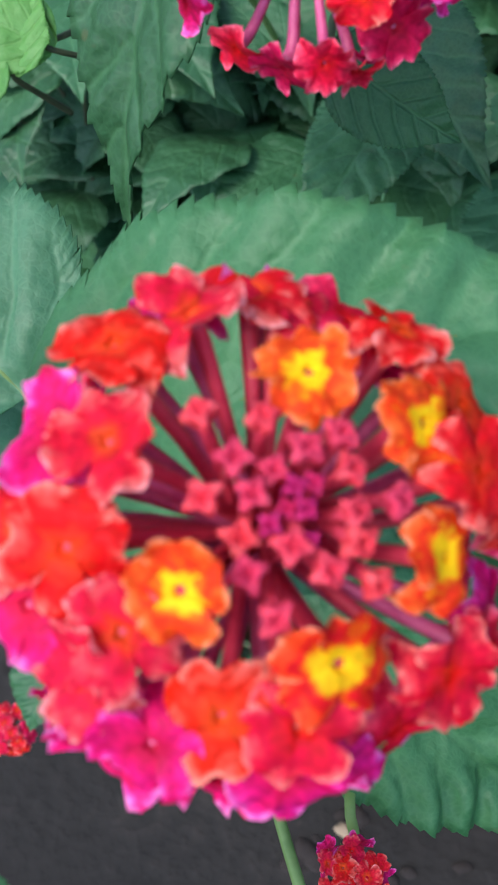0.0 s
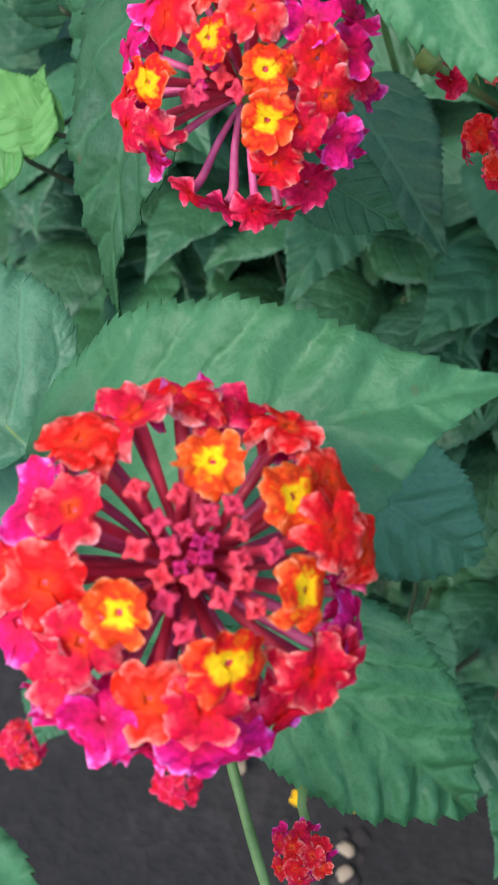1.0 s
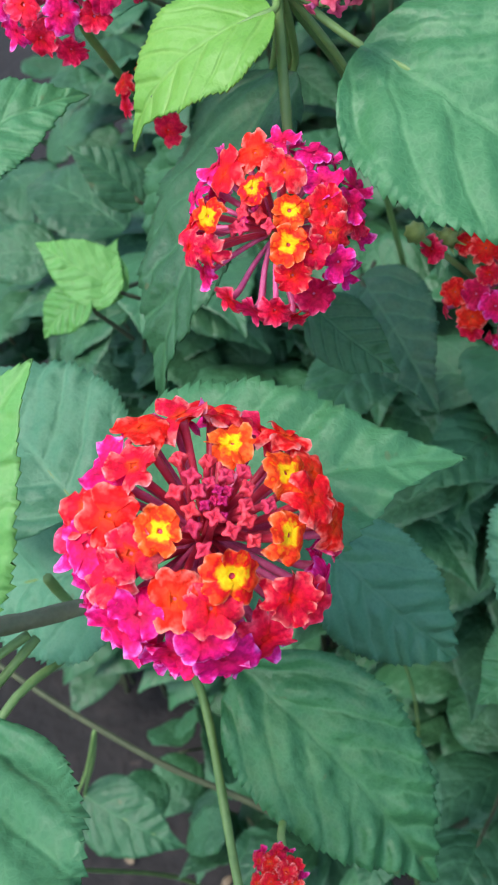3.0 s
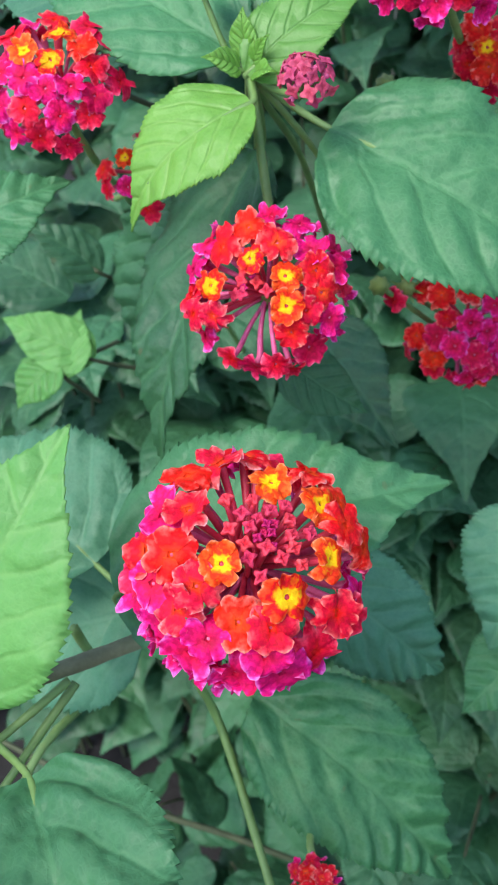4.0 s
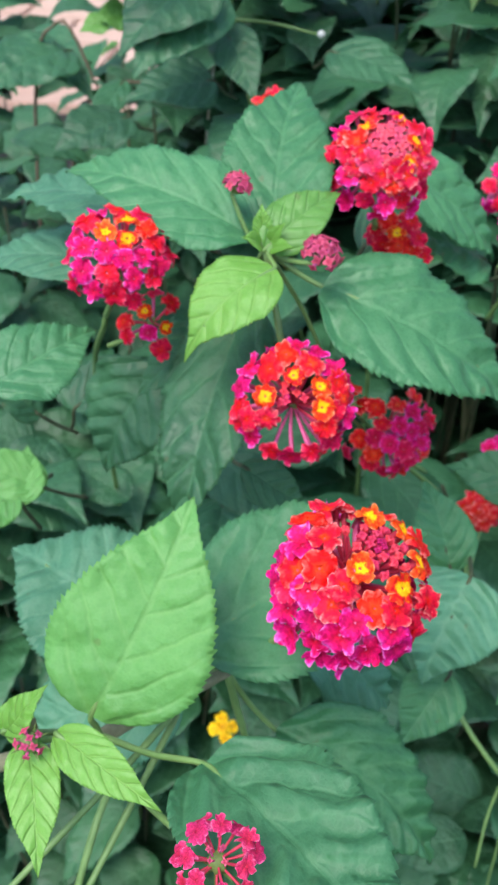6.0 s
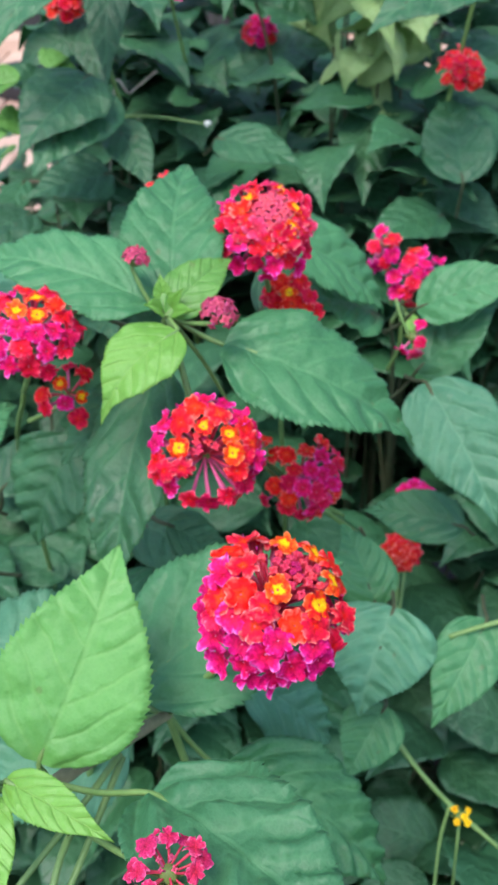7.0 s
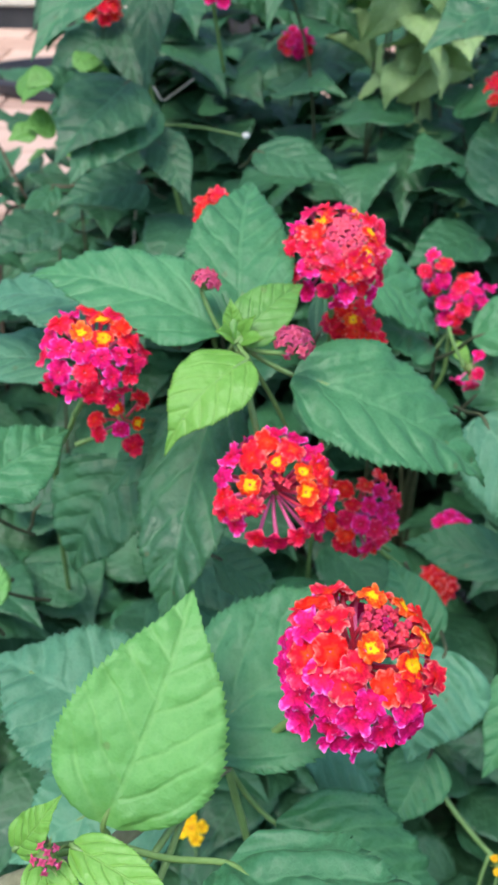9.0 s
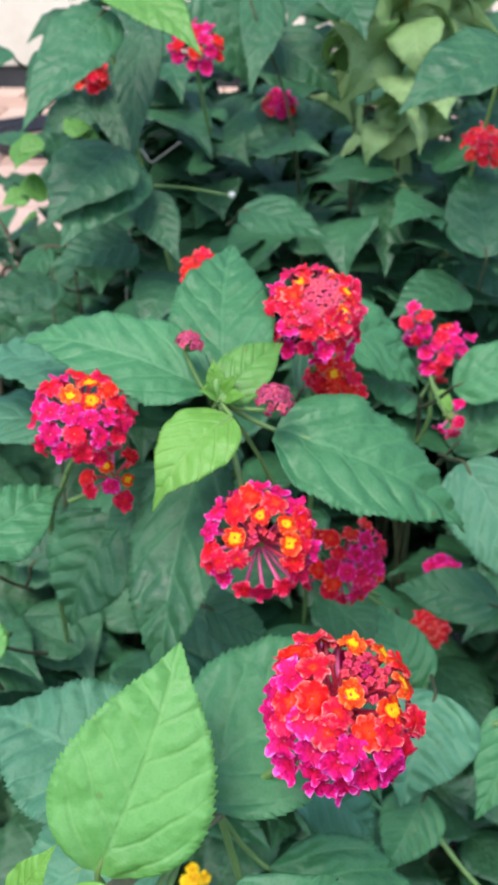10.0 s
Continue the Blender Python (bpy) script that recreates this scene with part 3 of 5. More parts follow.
# front shoot
leaf(front, HALF_LIT, (-0.0402, 0.0205, 0.6973), (0.0219, 0.0592, 0.7133), 0.0490, (0.0009, -0.3833, 0.9236), bow=0.10, fold=0.10, node=JOINT, relief=0.050)
leaf(front, FRESH, (-0.0592, -0.0140, 0.7070), (-0.0402, 0.0228, 0.7462), 0.0398, (0.1117, -0.7583, 0.6422), bow=0.07, fold=0.06, node=APEX, tail=0.14, droop=0.20, relief=0.030)
leaf(front, SHEEN_GREEN, (-0.0127, 0.0626, 0.6661), (0.0220, 0.0720, 0.6180), 0.0305, (0.5200, -0.4600, 0.7200), bow=0.06, fold=0.12, node=JOINT, relief=0.080)
leaf(front, LIT_GREEN, (-0.0177, 0.0311, 0.6526), (0.0360, 0.0200, 0.6086), 0.0380, (0.4600, -0.4231, 0.7800), bow=0.13, fold=0.26, node=JOINT, relief=0.110)
leaf(front, HALF_LIT, (-0.0310, -0.0250, 0.7098), (0.0180, -0.0735, 0.7130), 0.0385, (-0.0831, -0.0161, 0.9964), bow=0.08, fold=0.16, node=APEX, relief=0.100)
leaf(front, LIME, (-0.0645, -0.0235, 0.7126), (-0.0380, -0.0382, 0.7097), 0.0114, (-0.1397, -0.4271, 0.8933), bow=0.06, fold=0.20, node=APEX)
leaf(front, LIME, (-0.0712, -0.0238, 0.7092), (-0.0628, -0.0495, 0.6982), 0.0128, (-0.0333, -0.3997, 0.9161), bow=0.06, fold=0.20, node=APEX)
leaf(front, LIME, (-0.0772, -0.0222, 0.7085), (-0.0668, -0.0206, 0.7246), 0.0099, (-0.5106, -0.7599, 0.4024), bow=0.06, fold=0.25, node=APEX)
leaf(front, SHEEN_GREEN, (-0.0570, 0.0371, 0.6815), (-0.1030, 0.0584, 0.6910), 0.0480, (0.0251, -0.3639, 0.9311), bow=0.08, fold=0.12, node=JOINT)
leaf(front, SHEEN_GREEN, (-0.0470, 0.0393, 0.6656), (-0.0960, 0.0222, 0.6433), 0.0430, (-0.1738, -0.5724, 0.8013), bow=0.06, fold=0.12, node=JOINT)

# middle shoot
leaf(middle, LIME, (-0.0283, 0.0916, 0.7739), (-0.0516, 0.0720, 0.7545), 0.0227, (-0.1831, -0.5736, 0.7984), bow=0.14, fold=0.16, node=WHORL, tail=0.46, droop=0.60, relief=0.026)
leaf(middle, YOUNG, (-0.0317, 0.0977, 0.7763), (-0.0115, 0.1180, 0.7870), 0.0165, (0.2226, -0.6213, 0.7513), bow=0.10, fold=0.15, node=WHORL, relief=0.026)
leaf(middle, LIT_GREEN, (-0.0305, 0.1095, 0.7765), (-0.0278, 0.1694, 0.8047), 0.0345, (-0.0112, -0.4264, 0.9045), bow=0.05, fold=0.10, node=WHORL)
leaf(middle, LIT_GREEN, (-0.0351, 0.1047, 0.7762), (-0.0957, 0.1244, 0.7870), 0.0326, (0.0522, -0.3524, 0.9344), bow=0.10, fold=0.22, node=WHORL)
leaf(middle, LIT_GREEN, (-0.0150, 0.0986, 0.7660), (0.0470, 0.0917, 0.7340), 0.0434, (0.3486, -0.5042, 0.7901), bow=0.12, fold=0.12, node=WHORL, relief=0.050, tail=0.36, droop=0.30)
leaf(middle, GREEN, (-0.0375, 0.1137, 0.7503), (-0.0520, 0.0620, 0.6920), 0.0368, (-0.3665, -0.6486, 0.6671), bow=0.10, fold=0.28, node=WHORL)
leaf(middle, GREEN, (-0.0452, 0.1229, 0.7363), (-0.0740, 0.1103, 0.7149), 0.0252, (-0.2909, -0.6012, 0.7443), bow=0.06, fold=0.12, node=WHORL)

# left shoot
leaf(left, SHEEN_GREEN, (-0.0621, 0.1345, 0.7653), (-0.1234, 0.1428, 0.7687), 0.0434, (0.0277, -0.2038, 0.9786), bow=0.08, fold=0.12)
leaf(left, SHEEN_GREEN, (-0.0875, 0.1369, 0.7496), (-0.1354, 0.1402, 0.7448), 0.0266, (-0.1155, -0.2953, 0.9484), bow=0.06, fold=0.12)
leaf(left, LIT_GREEN, (-0.1080, 0.0702, 0.7395), (-0.0825, 0.1010, 0.7455), 0.0270, (0.1294, -0.3122, 0.9412), bow=0.06, fold=0.12)
leaf(left, GREEN, (-0.0708, 0.1316, 0.7135), (-0.0899, 0.1208, 0.6718), 0.0394, (-0.3679, -0.8448, 0.3885), bow=0.06, fold=0.20)
leaf(left, GREEN, (-0.1123, 0.1647, 0.6689), (-0.0848, 0.1855, 0.6846), 0.0230, (-0.0627, -0.5476, 0.8344), bow=0.06, fold=0.12)
leaf(left, FRESH, (-0.1179, 0.1370, 0.6492), (-0.1527, 0.1377, 0.6611), 0.0208, (0.2671, -0.5275, 0.8064), bow=0.06, fold=0.12)
leaf(left, FRESH, (-0.1255, 0.1286, 0.6465), (-0.1288, 0.1513, 0.6593), 0.0178, (-0.0019, -0.4895, 0.8720), bow=0.06, fold=0.12)
leaf(left, FRESH, (-0.1286, 0.1316, 0.6505), (-0.1409, 0.1173, 0.6389), 0.0185, (-0.0728, -0.5916, 0.8029), bow=0.06, fold=0.12)
leaf(left, GREEN, (-0.1270, 0.1663, 0.6632), (-0.1495, 0.1607, 0.6845), 0.0182, (0.6507, -0.5185, 0.5548), bow=0.06, fold=0.12)

# back shoot
leaf(back, LIT_GREEN, (0.0030, 0.1900, 0.7700), (0.0530, 0.2130, 0.7250), 0.0360, (0.4200, -0.5000, 0.7600), bow=0.06, fold=0.12)
leaf(back, LIT_GREEN, (0.0483, 0.2185, 0.7219), (0.0073, 0.1960, 0.7423), 0.0348, (0.5530, -0.3020, 0.7765), bow=0.06, fold=0.12)
leaf(back, GREEN, (-0.0035, 0.1641, 0.7472), (0.0179, 0.2062, 0.7596), 0.0172, (0.2092, -0.3716, 0.9045), bow=0.06, fold=0.12)

# right shoot
leaf(right, LIT_GREEN, (0.0617, 0.2002, 0.7322), (0.1053, 0.1922, 0.7490), 0.0260, (-0.3845, -0.5790, 0.7189), bow=0.06, fold=0.12)
leaf(right, SHEEN_GREEN, (0.0632, 0.1742, 0.7114), (0.0867, 0.1287, 0.6736), 0.0381, (-0.1538, -0.6769, 0.7198), bow=0.06, fold=0.18)
leaf(right, GREEN, (0.0625, 0.1953, 0.7055), (0.0975, 0.2018, 0.7389), 0.0273, (-0.4452, -0.6683, 0.5959), bow=0.06, fold=0.12)

# low shoot
leaf(low, SHEEN_GREEN, (0.0455, 0.1070, 0.6520), (0.0308, 0.0789, 0.6243), 0.0432, (-0.1093, -0.6690, 0.7352), bow=0.06, fold=0.14, relief=0.075)
leaf(low, LIT_GREEN, (0.0415, 0.1220, 0.6381), (0.0283, 0.1441, 0.6653), 0.0249, (0.0823, -0.7529, 0.6530), bow=0.06, fold=0.12)
leaf(low, LIT_GREEN, (0.0431, 0.0952, 0.6127), (0.0261, 0.0735, 0.5957), 0.0252, (0.0621, -0.6465, 0.7604), bow=0.06, fold=0.12)
leaf(low, GREEN, (0.0846, 0.1706, 0.6420), (0.0418, 0.1917, 0.6378), 0.0258, (-0.3171, -0.4806, 0.8176), bow=0.06, fold=0.12)
leaf(low, LIT_GREEN, (0.0803, 0.1040, 0.6475), (0.0572, 0.0762, 0.6201), 0.0264, (-0.0590, -0.6754, 0.7351), bow=0.06, fold=0.12)
leaf(low, GREEN, (-0.0383, 0.1157, 0.6853), (-0.0139, 0.1171, 0.6683), 0.0187, (0.4531, -0.6603, 0.5989), bow=0.06, fold=0.12)
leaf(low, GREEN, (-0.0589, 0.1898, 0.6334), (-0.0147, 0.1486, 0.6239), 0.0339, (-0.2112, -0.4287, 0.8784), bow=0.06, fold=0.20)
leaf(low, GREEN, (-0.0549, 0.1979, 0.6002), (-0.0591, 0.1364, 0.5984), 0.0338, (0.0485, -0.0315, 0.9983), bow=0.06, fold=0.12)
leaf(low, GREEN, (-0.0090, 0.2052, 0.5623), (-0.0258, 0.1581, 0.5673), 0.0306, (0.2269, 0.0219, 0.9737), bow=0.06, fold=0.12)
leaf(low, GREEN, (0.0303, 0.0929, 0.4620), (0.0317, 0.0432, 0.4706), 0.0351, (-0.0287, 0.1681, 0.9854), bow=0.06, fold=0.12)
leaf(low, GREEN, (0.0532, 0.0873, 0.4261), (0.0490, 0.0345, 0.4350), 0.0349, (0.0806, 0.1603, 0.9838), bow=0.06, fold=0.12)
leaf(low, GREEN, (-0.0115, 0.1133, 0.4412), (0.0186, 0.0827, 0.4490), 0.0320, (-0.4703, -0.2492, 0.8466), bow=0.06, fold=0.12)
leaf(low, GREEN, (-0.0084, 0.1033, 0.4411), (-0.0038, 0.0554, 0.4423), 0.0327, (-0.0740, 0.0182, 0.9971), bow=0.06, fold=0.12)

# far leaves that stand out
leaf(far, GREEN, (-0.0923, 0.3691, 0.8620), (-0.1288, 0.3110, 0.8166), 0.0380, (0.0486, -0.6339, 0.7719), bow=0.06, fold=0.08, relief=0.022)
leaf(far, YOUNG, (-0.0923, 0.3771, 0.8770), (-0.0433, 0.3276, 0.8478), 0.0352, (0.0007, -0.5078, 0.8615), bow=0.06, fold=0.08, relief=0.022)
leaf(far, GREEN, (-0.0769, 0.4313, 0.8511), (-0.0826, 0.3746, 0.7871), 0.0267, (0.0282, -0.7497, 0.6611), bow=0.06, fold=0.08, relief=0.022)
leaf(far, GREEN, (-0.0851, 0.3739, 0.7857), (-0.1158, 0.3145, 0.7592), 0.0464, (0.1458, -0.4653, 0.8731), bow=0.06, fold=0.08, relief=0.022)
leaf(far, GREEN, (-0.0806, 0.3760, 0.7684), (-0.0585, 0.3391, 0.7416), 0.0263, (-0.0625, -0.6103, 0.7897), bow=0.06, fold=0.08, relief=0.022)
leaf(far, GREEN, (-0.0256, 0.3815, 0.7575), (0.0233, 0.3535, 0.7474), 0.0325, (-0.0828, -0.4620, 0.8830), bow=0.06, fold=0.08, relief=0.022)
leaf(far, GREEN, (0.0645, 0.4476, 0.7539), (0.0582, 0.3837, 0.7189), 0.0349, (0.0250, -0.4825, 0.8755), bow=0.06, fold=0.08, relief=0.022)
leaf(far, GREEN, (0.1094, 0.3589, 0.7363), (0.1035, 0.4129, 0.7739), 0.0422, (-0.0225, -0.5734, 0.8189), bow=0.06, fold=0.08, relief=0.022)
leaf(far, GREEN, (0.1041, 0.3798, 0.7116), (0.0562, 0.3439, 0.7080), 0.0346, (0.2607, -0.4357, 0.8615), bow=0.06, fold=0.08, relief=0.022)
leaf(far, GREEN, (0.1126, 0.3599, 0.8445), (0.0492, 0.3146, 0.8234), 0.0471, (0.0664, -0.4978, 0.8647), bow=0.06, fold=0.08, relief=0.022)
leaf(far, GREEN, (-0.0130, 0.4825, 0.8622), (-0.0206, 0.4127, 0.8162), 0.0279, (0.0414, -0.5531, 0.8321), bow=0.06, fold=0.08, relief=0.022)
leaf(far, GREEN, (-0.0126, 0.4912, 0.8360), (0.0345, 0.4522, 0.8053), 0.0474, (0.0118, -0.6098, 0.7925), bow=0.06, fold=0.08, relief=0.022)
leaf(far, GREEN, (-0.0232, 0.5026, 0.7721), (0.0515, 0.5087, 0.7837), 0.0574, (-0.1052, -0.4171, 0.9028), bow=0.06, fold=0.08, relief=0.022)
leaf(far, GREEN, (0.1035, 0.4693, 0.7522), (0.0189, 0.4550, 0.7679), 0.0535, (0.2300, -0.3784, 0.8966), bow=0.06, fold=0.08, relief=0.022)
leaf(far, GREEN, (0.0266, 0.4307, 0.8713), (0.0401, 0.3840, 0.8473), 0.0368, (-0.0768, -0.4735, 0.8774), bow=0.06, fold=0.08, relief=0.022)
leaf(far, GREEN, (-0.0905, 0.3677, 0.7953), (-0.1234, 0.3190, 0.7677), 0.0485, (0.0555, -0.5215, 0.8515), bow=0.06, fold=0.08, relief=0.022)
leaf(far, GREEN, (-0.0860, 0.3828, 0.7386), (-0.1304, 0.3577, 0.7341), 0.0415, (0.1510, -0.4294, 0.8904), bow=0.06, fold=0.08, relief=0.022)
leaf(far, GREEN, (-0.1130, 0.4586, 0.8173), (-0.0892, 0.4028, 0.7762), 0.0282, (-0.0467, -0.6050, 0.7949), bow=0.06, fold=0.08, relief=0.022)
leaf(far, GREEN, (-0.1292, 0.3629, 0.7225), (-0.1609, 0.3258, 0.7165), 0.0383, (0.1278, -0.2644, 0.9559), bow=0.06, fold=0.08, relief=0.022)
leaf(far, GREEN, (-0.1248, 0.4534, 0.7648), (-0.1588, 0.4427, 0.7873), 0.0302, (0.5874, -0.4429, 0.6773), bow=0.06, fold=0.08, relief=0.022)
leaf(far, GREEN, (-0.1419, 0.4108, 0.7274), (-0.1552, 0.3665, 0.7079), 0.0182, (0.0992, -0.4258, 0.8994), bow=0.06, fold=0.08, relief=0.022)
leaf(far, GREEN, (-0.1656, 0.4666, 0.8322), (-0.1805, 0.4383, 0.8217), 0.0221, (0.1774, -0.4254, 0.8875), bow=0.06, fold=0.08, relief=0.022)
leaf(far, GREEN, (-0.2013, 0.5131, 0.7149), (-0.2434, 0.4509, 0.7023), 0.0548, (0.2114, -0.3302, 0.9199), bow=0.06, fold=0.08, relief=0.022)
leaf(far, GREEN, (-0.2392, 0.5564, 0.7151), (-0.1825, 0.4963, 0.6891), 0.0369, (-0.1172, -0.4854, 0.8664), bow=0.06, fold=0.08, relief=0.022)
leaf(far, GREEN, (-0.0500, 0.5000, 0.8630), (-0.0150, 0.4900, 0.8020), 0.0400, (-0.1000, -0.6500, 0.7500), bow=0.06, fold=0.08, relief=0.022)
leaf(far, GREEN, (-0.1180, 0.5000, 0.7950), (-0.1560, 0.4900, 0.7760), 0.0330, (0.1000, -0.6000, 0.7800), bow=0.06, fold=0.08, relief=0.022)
leaf(low, GREEN, (-0.1402, 0.0511, 0.4144), (-0.0893, 0.0535, 0.4032), 0.0349, (0.2072, -0.5041, 0.8384), bow=0.06, fold=0.12, node=(-0.1186, 0.0575, 0.4891))
leaf(low, GREEN, (-0.1495, 0.0445, 0.4003), (-0.1507, 0.0138, 0.3906), 0.0344, (0.0088, -0.3016, 0.9534), bow=0.06, fold=0.12, node=(-0.1186, 0.0575, 0.4891))

A_CENTRE = (-0.0016, 0.0102, 0.7344)

# stems
stem(front, [(-0.22, -0.10, 0), (-0.19, -0.08, 0.42), (-0.11, -0.035, 0.665), (-0.060, -0.009, 0.692), (-0.045, 0.008, 0.688), JOINT], 0.0027, 0.0017, BARK, label="brown woody stem")
stem(middle, [(-0.05, 0.31, 0), (-0.05, 0.28, 0.40), (-0.046, 0.180, 0.68), WHORL], 0.0014, 0.0008, STEM)
stem(left, [(-0.14, 0.33, 0), (-0.13, 0.30, 0.45), (-0.105, 0.175, 0.67), (-0.083, 0.114, 0.742)], 0.0017, 0.0009, STEM)
stem(back, [(0.01, 0.36, 0), (0.012, 0.33, 0.45), (0.006, 0.22, 0.67), (0.000, 0.150, 0.763)], 0.0017, 0.0009, STEM)
stem(right, [(0.08, 0.42, 0), (0.085, 0.40, 0.45), (0.070, 0.31, 0.64), (0.060, 0.258, 0.700)], 0.0019, 0.0010, SHADED_STEM)
stem(low, [(0.06, 0.30, 0), (0.068, 0.29, 0.36), (0.062, 0.22, 0.56), (0.038, 0.160, 0.650)], 0.0012, 0.0008, SHADED_STEM)
stem(far, [(0.02, 0.52, 0), (0.02, 0.50, 0.5), (0.01, 0.47, 0.76), (-0.02, 0.45, 0.86)], 0.0013, 0.0008, SHADED_STEM)
stem(far, [(0.02, 0.51, 0.3), (-0.05, 0.47, 0.6), (-0.085, 0.42, 0.78), (-0.10, 0.40, 0.86)], 0.0018, 0.0010, STEM)
stem(far, [(0.02, 0.51, 0.35), (0.08, 0.46, 0.6), (0.105, 0.41, 0.76), (0.115, 0.38, 0.85)], 0.0018, 0.0010, STEM)

stem(front, [(-0.052, 0.018, 0.684), (-0.0609, 0.0276, 0.6407), (-0.0649, -0.0001, 0.6441), (-0.075, -0.03, 0.60)], 0.0012, 0.0011, STEM, "side_shoot", 7)
stem(front, [(-0.0423, 0.0020, 0.6925), (-0.0517, -0.0123, 0.6880), (-0.080, -0.045, 0.670)], 0.0010, 0.0008, STEM, "side_shoot", 7)
stem(front, [(-0.0419, 0.0030, 0.6900), (-0.0495, -0.0161, 0.6800), (-0.070, -0.060, 0.650)], 0.0010, 0.0008, STEM, "side_shoot", 7)
stem(low, [(-0.17, 0.06, 0.50), (-0.1186, 0.0575, 0.4891), (-0.0679, 0.0640, 0.4671), (0.0, 0.10, 0.40), (0.055, 0.24, 0.30)], 0.0012, 0.0016, SHADED_STEM, "side_shoot", 7)

stem(low, [(0.036, 0.130, 0.600), (0.050, 0.110, 0.580), (0.0640, 0.0990, 0.5640), (0.0800, 0.0930, 0.5480), (0.100, 0.085, 0.532)], 0.0012, 0.0010, STEM, "side_shoot", 7)
stem(low, [(0.0730, 0.0955, 0.5555), (0.0690, 0.090, 0.538), (0.0665, 0.080, 0.515)], 0.0008, 0.0006, STEM, "side_shoot", 7)
stem(low, [(0.0651, 0.0973, 0.6454), (0.0780, 0.1000, 0.6480), (0.0950, 0.1060, 0.6470), (0.13, 0.16, 0.60)], 0.0009, 0.0011, STEM, "side_shoot", 7)
stem(low, [(0.0700, 0.0948, 0.6390), (0.0820, 0.0950, 0.6400), (0.0980, 0.0990, 0.6370), (0.13, 0.16, 0.60)], 0.0010, 0.0012, STEM, "side_shoot", 7)

# the main flower head
TINY = (-0.0690, -0.0280, 0.7140)
LAST_HEAD = (0.0590, 0.1851, 0.7262)
LOW_HEAD = (0.0165, -0.0260, 0.6180)
EYES = [(108, 35), (238, 28), (315, 33), (14, 37), (62, 40)]
REDS = [("coral", 138, 60), ("fire", 112, 71), ("coral", 82, 67), ("fire", 59, 63), ("fire", 41, 47), ("fire", 33, 66), ("fire", 345, 56), ("fire", 278, 47), ("coral", 243, 60), ("fire", 213, 52), ("coral", 182, 45), ("fire", 158, 64), ("coral", 240, 45), ("crimson", 33, 76), ("crimson", 329, 76), ("crimson", 212, 76), ("coral", 205, 68), ("fire", 300, 47), ("crimson", 356, 70), ("crimson", 152, 80), ("coral", 120, 72), ("crimson", 95, 78), ("crimson", 70, 80)]
PINKS = [(136, 80), (5, 78), (190, 80), (262, 74), (287, 82), (298, 62), (309, 78), (243, 80), (186, 62), (266, 60), (224, 66), (200, 94), (222, 94), (252, 94), (278, 98), (302, 96), (326, 92), (350, 92), (20, 92), (48, 94), (80, 94), (112, 92), (168, 96), (262, 108), (235, 110), (290, 112)]
STARS = [(193, 21), (161, 19), (131, 25), (155, 35), (86, 23), (66, 19), (34, 14), (37, 26), (350, 24), (332, 14), (290, 6), (225, 13), (286, 22), (177, 11), (105, 17), (138, 12), (255, 16), (8, 16)]
TIPS = [(119, 7), (71, 3), (158, 3), (88, 9), (220, 6), (330, 6)]
MAIN = [("eye", a, p) for a, p in EYES] + REDS + [("magenta", a, p) for a, p in PINKS] + [("bud", a, p) for a, p in STARS] + [("small_bud", a, p) for a, p in TIPS]
flower_head(front, A_CENTRE, (0.38, -0.20, 0.90), MAIN, 0.0178, JOINT, buds=False, seed=31, size=1.06, bud=0.84, label="round head of orange-red and magenta florets with red buds in the middle")

B_RING = [("eye", 101, 22), ("eye", 30, 29), ("eye", 347, 32), ("eye", 188, 30), ("fire", 108, 49), ("fire", 138, 42), ("fire", 212, 57), ("fire", 325, 47), ("fire", 29, 54), ("fire", 351, 47), ("coral", 72, 40), ("coral", 226, 38), ("coral", 10, 57)]
B_RING += [("magenta", a, p) for a, p in ((150, 72), (175, 72), (227, 79), (352, 68), (48, 58), (72, 72), (120, 76), (95, 70), (30, 76))] + [("crimson", a, p) for a, p in ((194, 72), (254, 80), (275, 82), (297, 64), (324, 74), (21, 84), (210, 80), (300, 88))]
B_RING += [("magenta", a, 98) for a in (345, 315, 195, 165, 135, 105, 75, 45, 15)]
hb = flower_head(middle, (-0.0200, 0.0712, 0.7430), (0.05, -0.75, 0.66), B_RING, 0.0152, WHORL, buds=False, seed=4, size=0.90, label="ring of red and magenta florets, open below to its pink tubes")
for az, pol, kind in ((156, 16, "bud"), (72, 8, "bud"), (207, 21, "bud"), (6, 14, "bud"), (132, 23, "bud"), (211, 12, "bud"), (100, 12, "small_bud"), (180, 10, "small_bud")):
    xx, yy, zz = axes((0.05, -0.75, 0.66))
    a, p = radians(az), radians(pol)
    d = xx * (math.cos(a) * math.sin(p)) + yy * (math.sin(a) * math.sin(p)) + zz * math.cos(p)
    hang("bud", BUDS[kind][0], hb, Matrix.Translation(Vector((-0.0200, 0.0712, 0.7430)) + d * 0.0112) @ d.to_track_quat("Z", "Y").to_matrix().to_4x4())

def some(kinds):
    """Rows for a head from a list of angles for each kind."""
    return [(kind, a, p) for kind, places in kinds.items() for a, p in places]


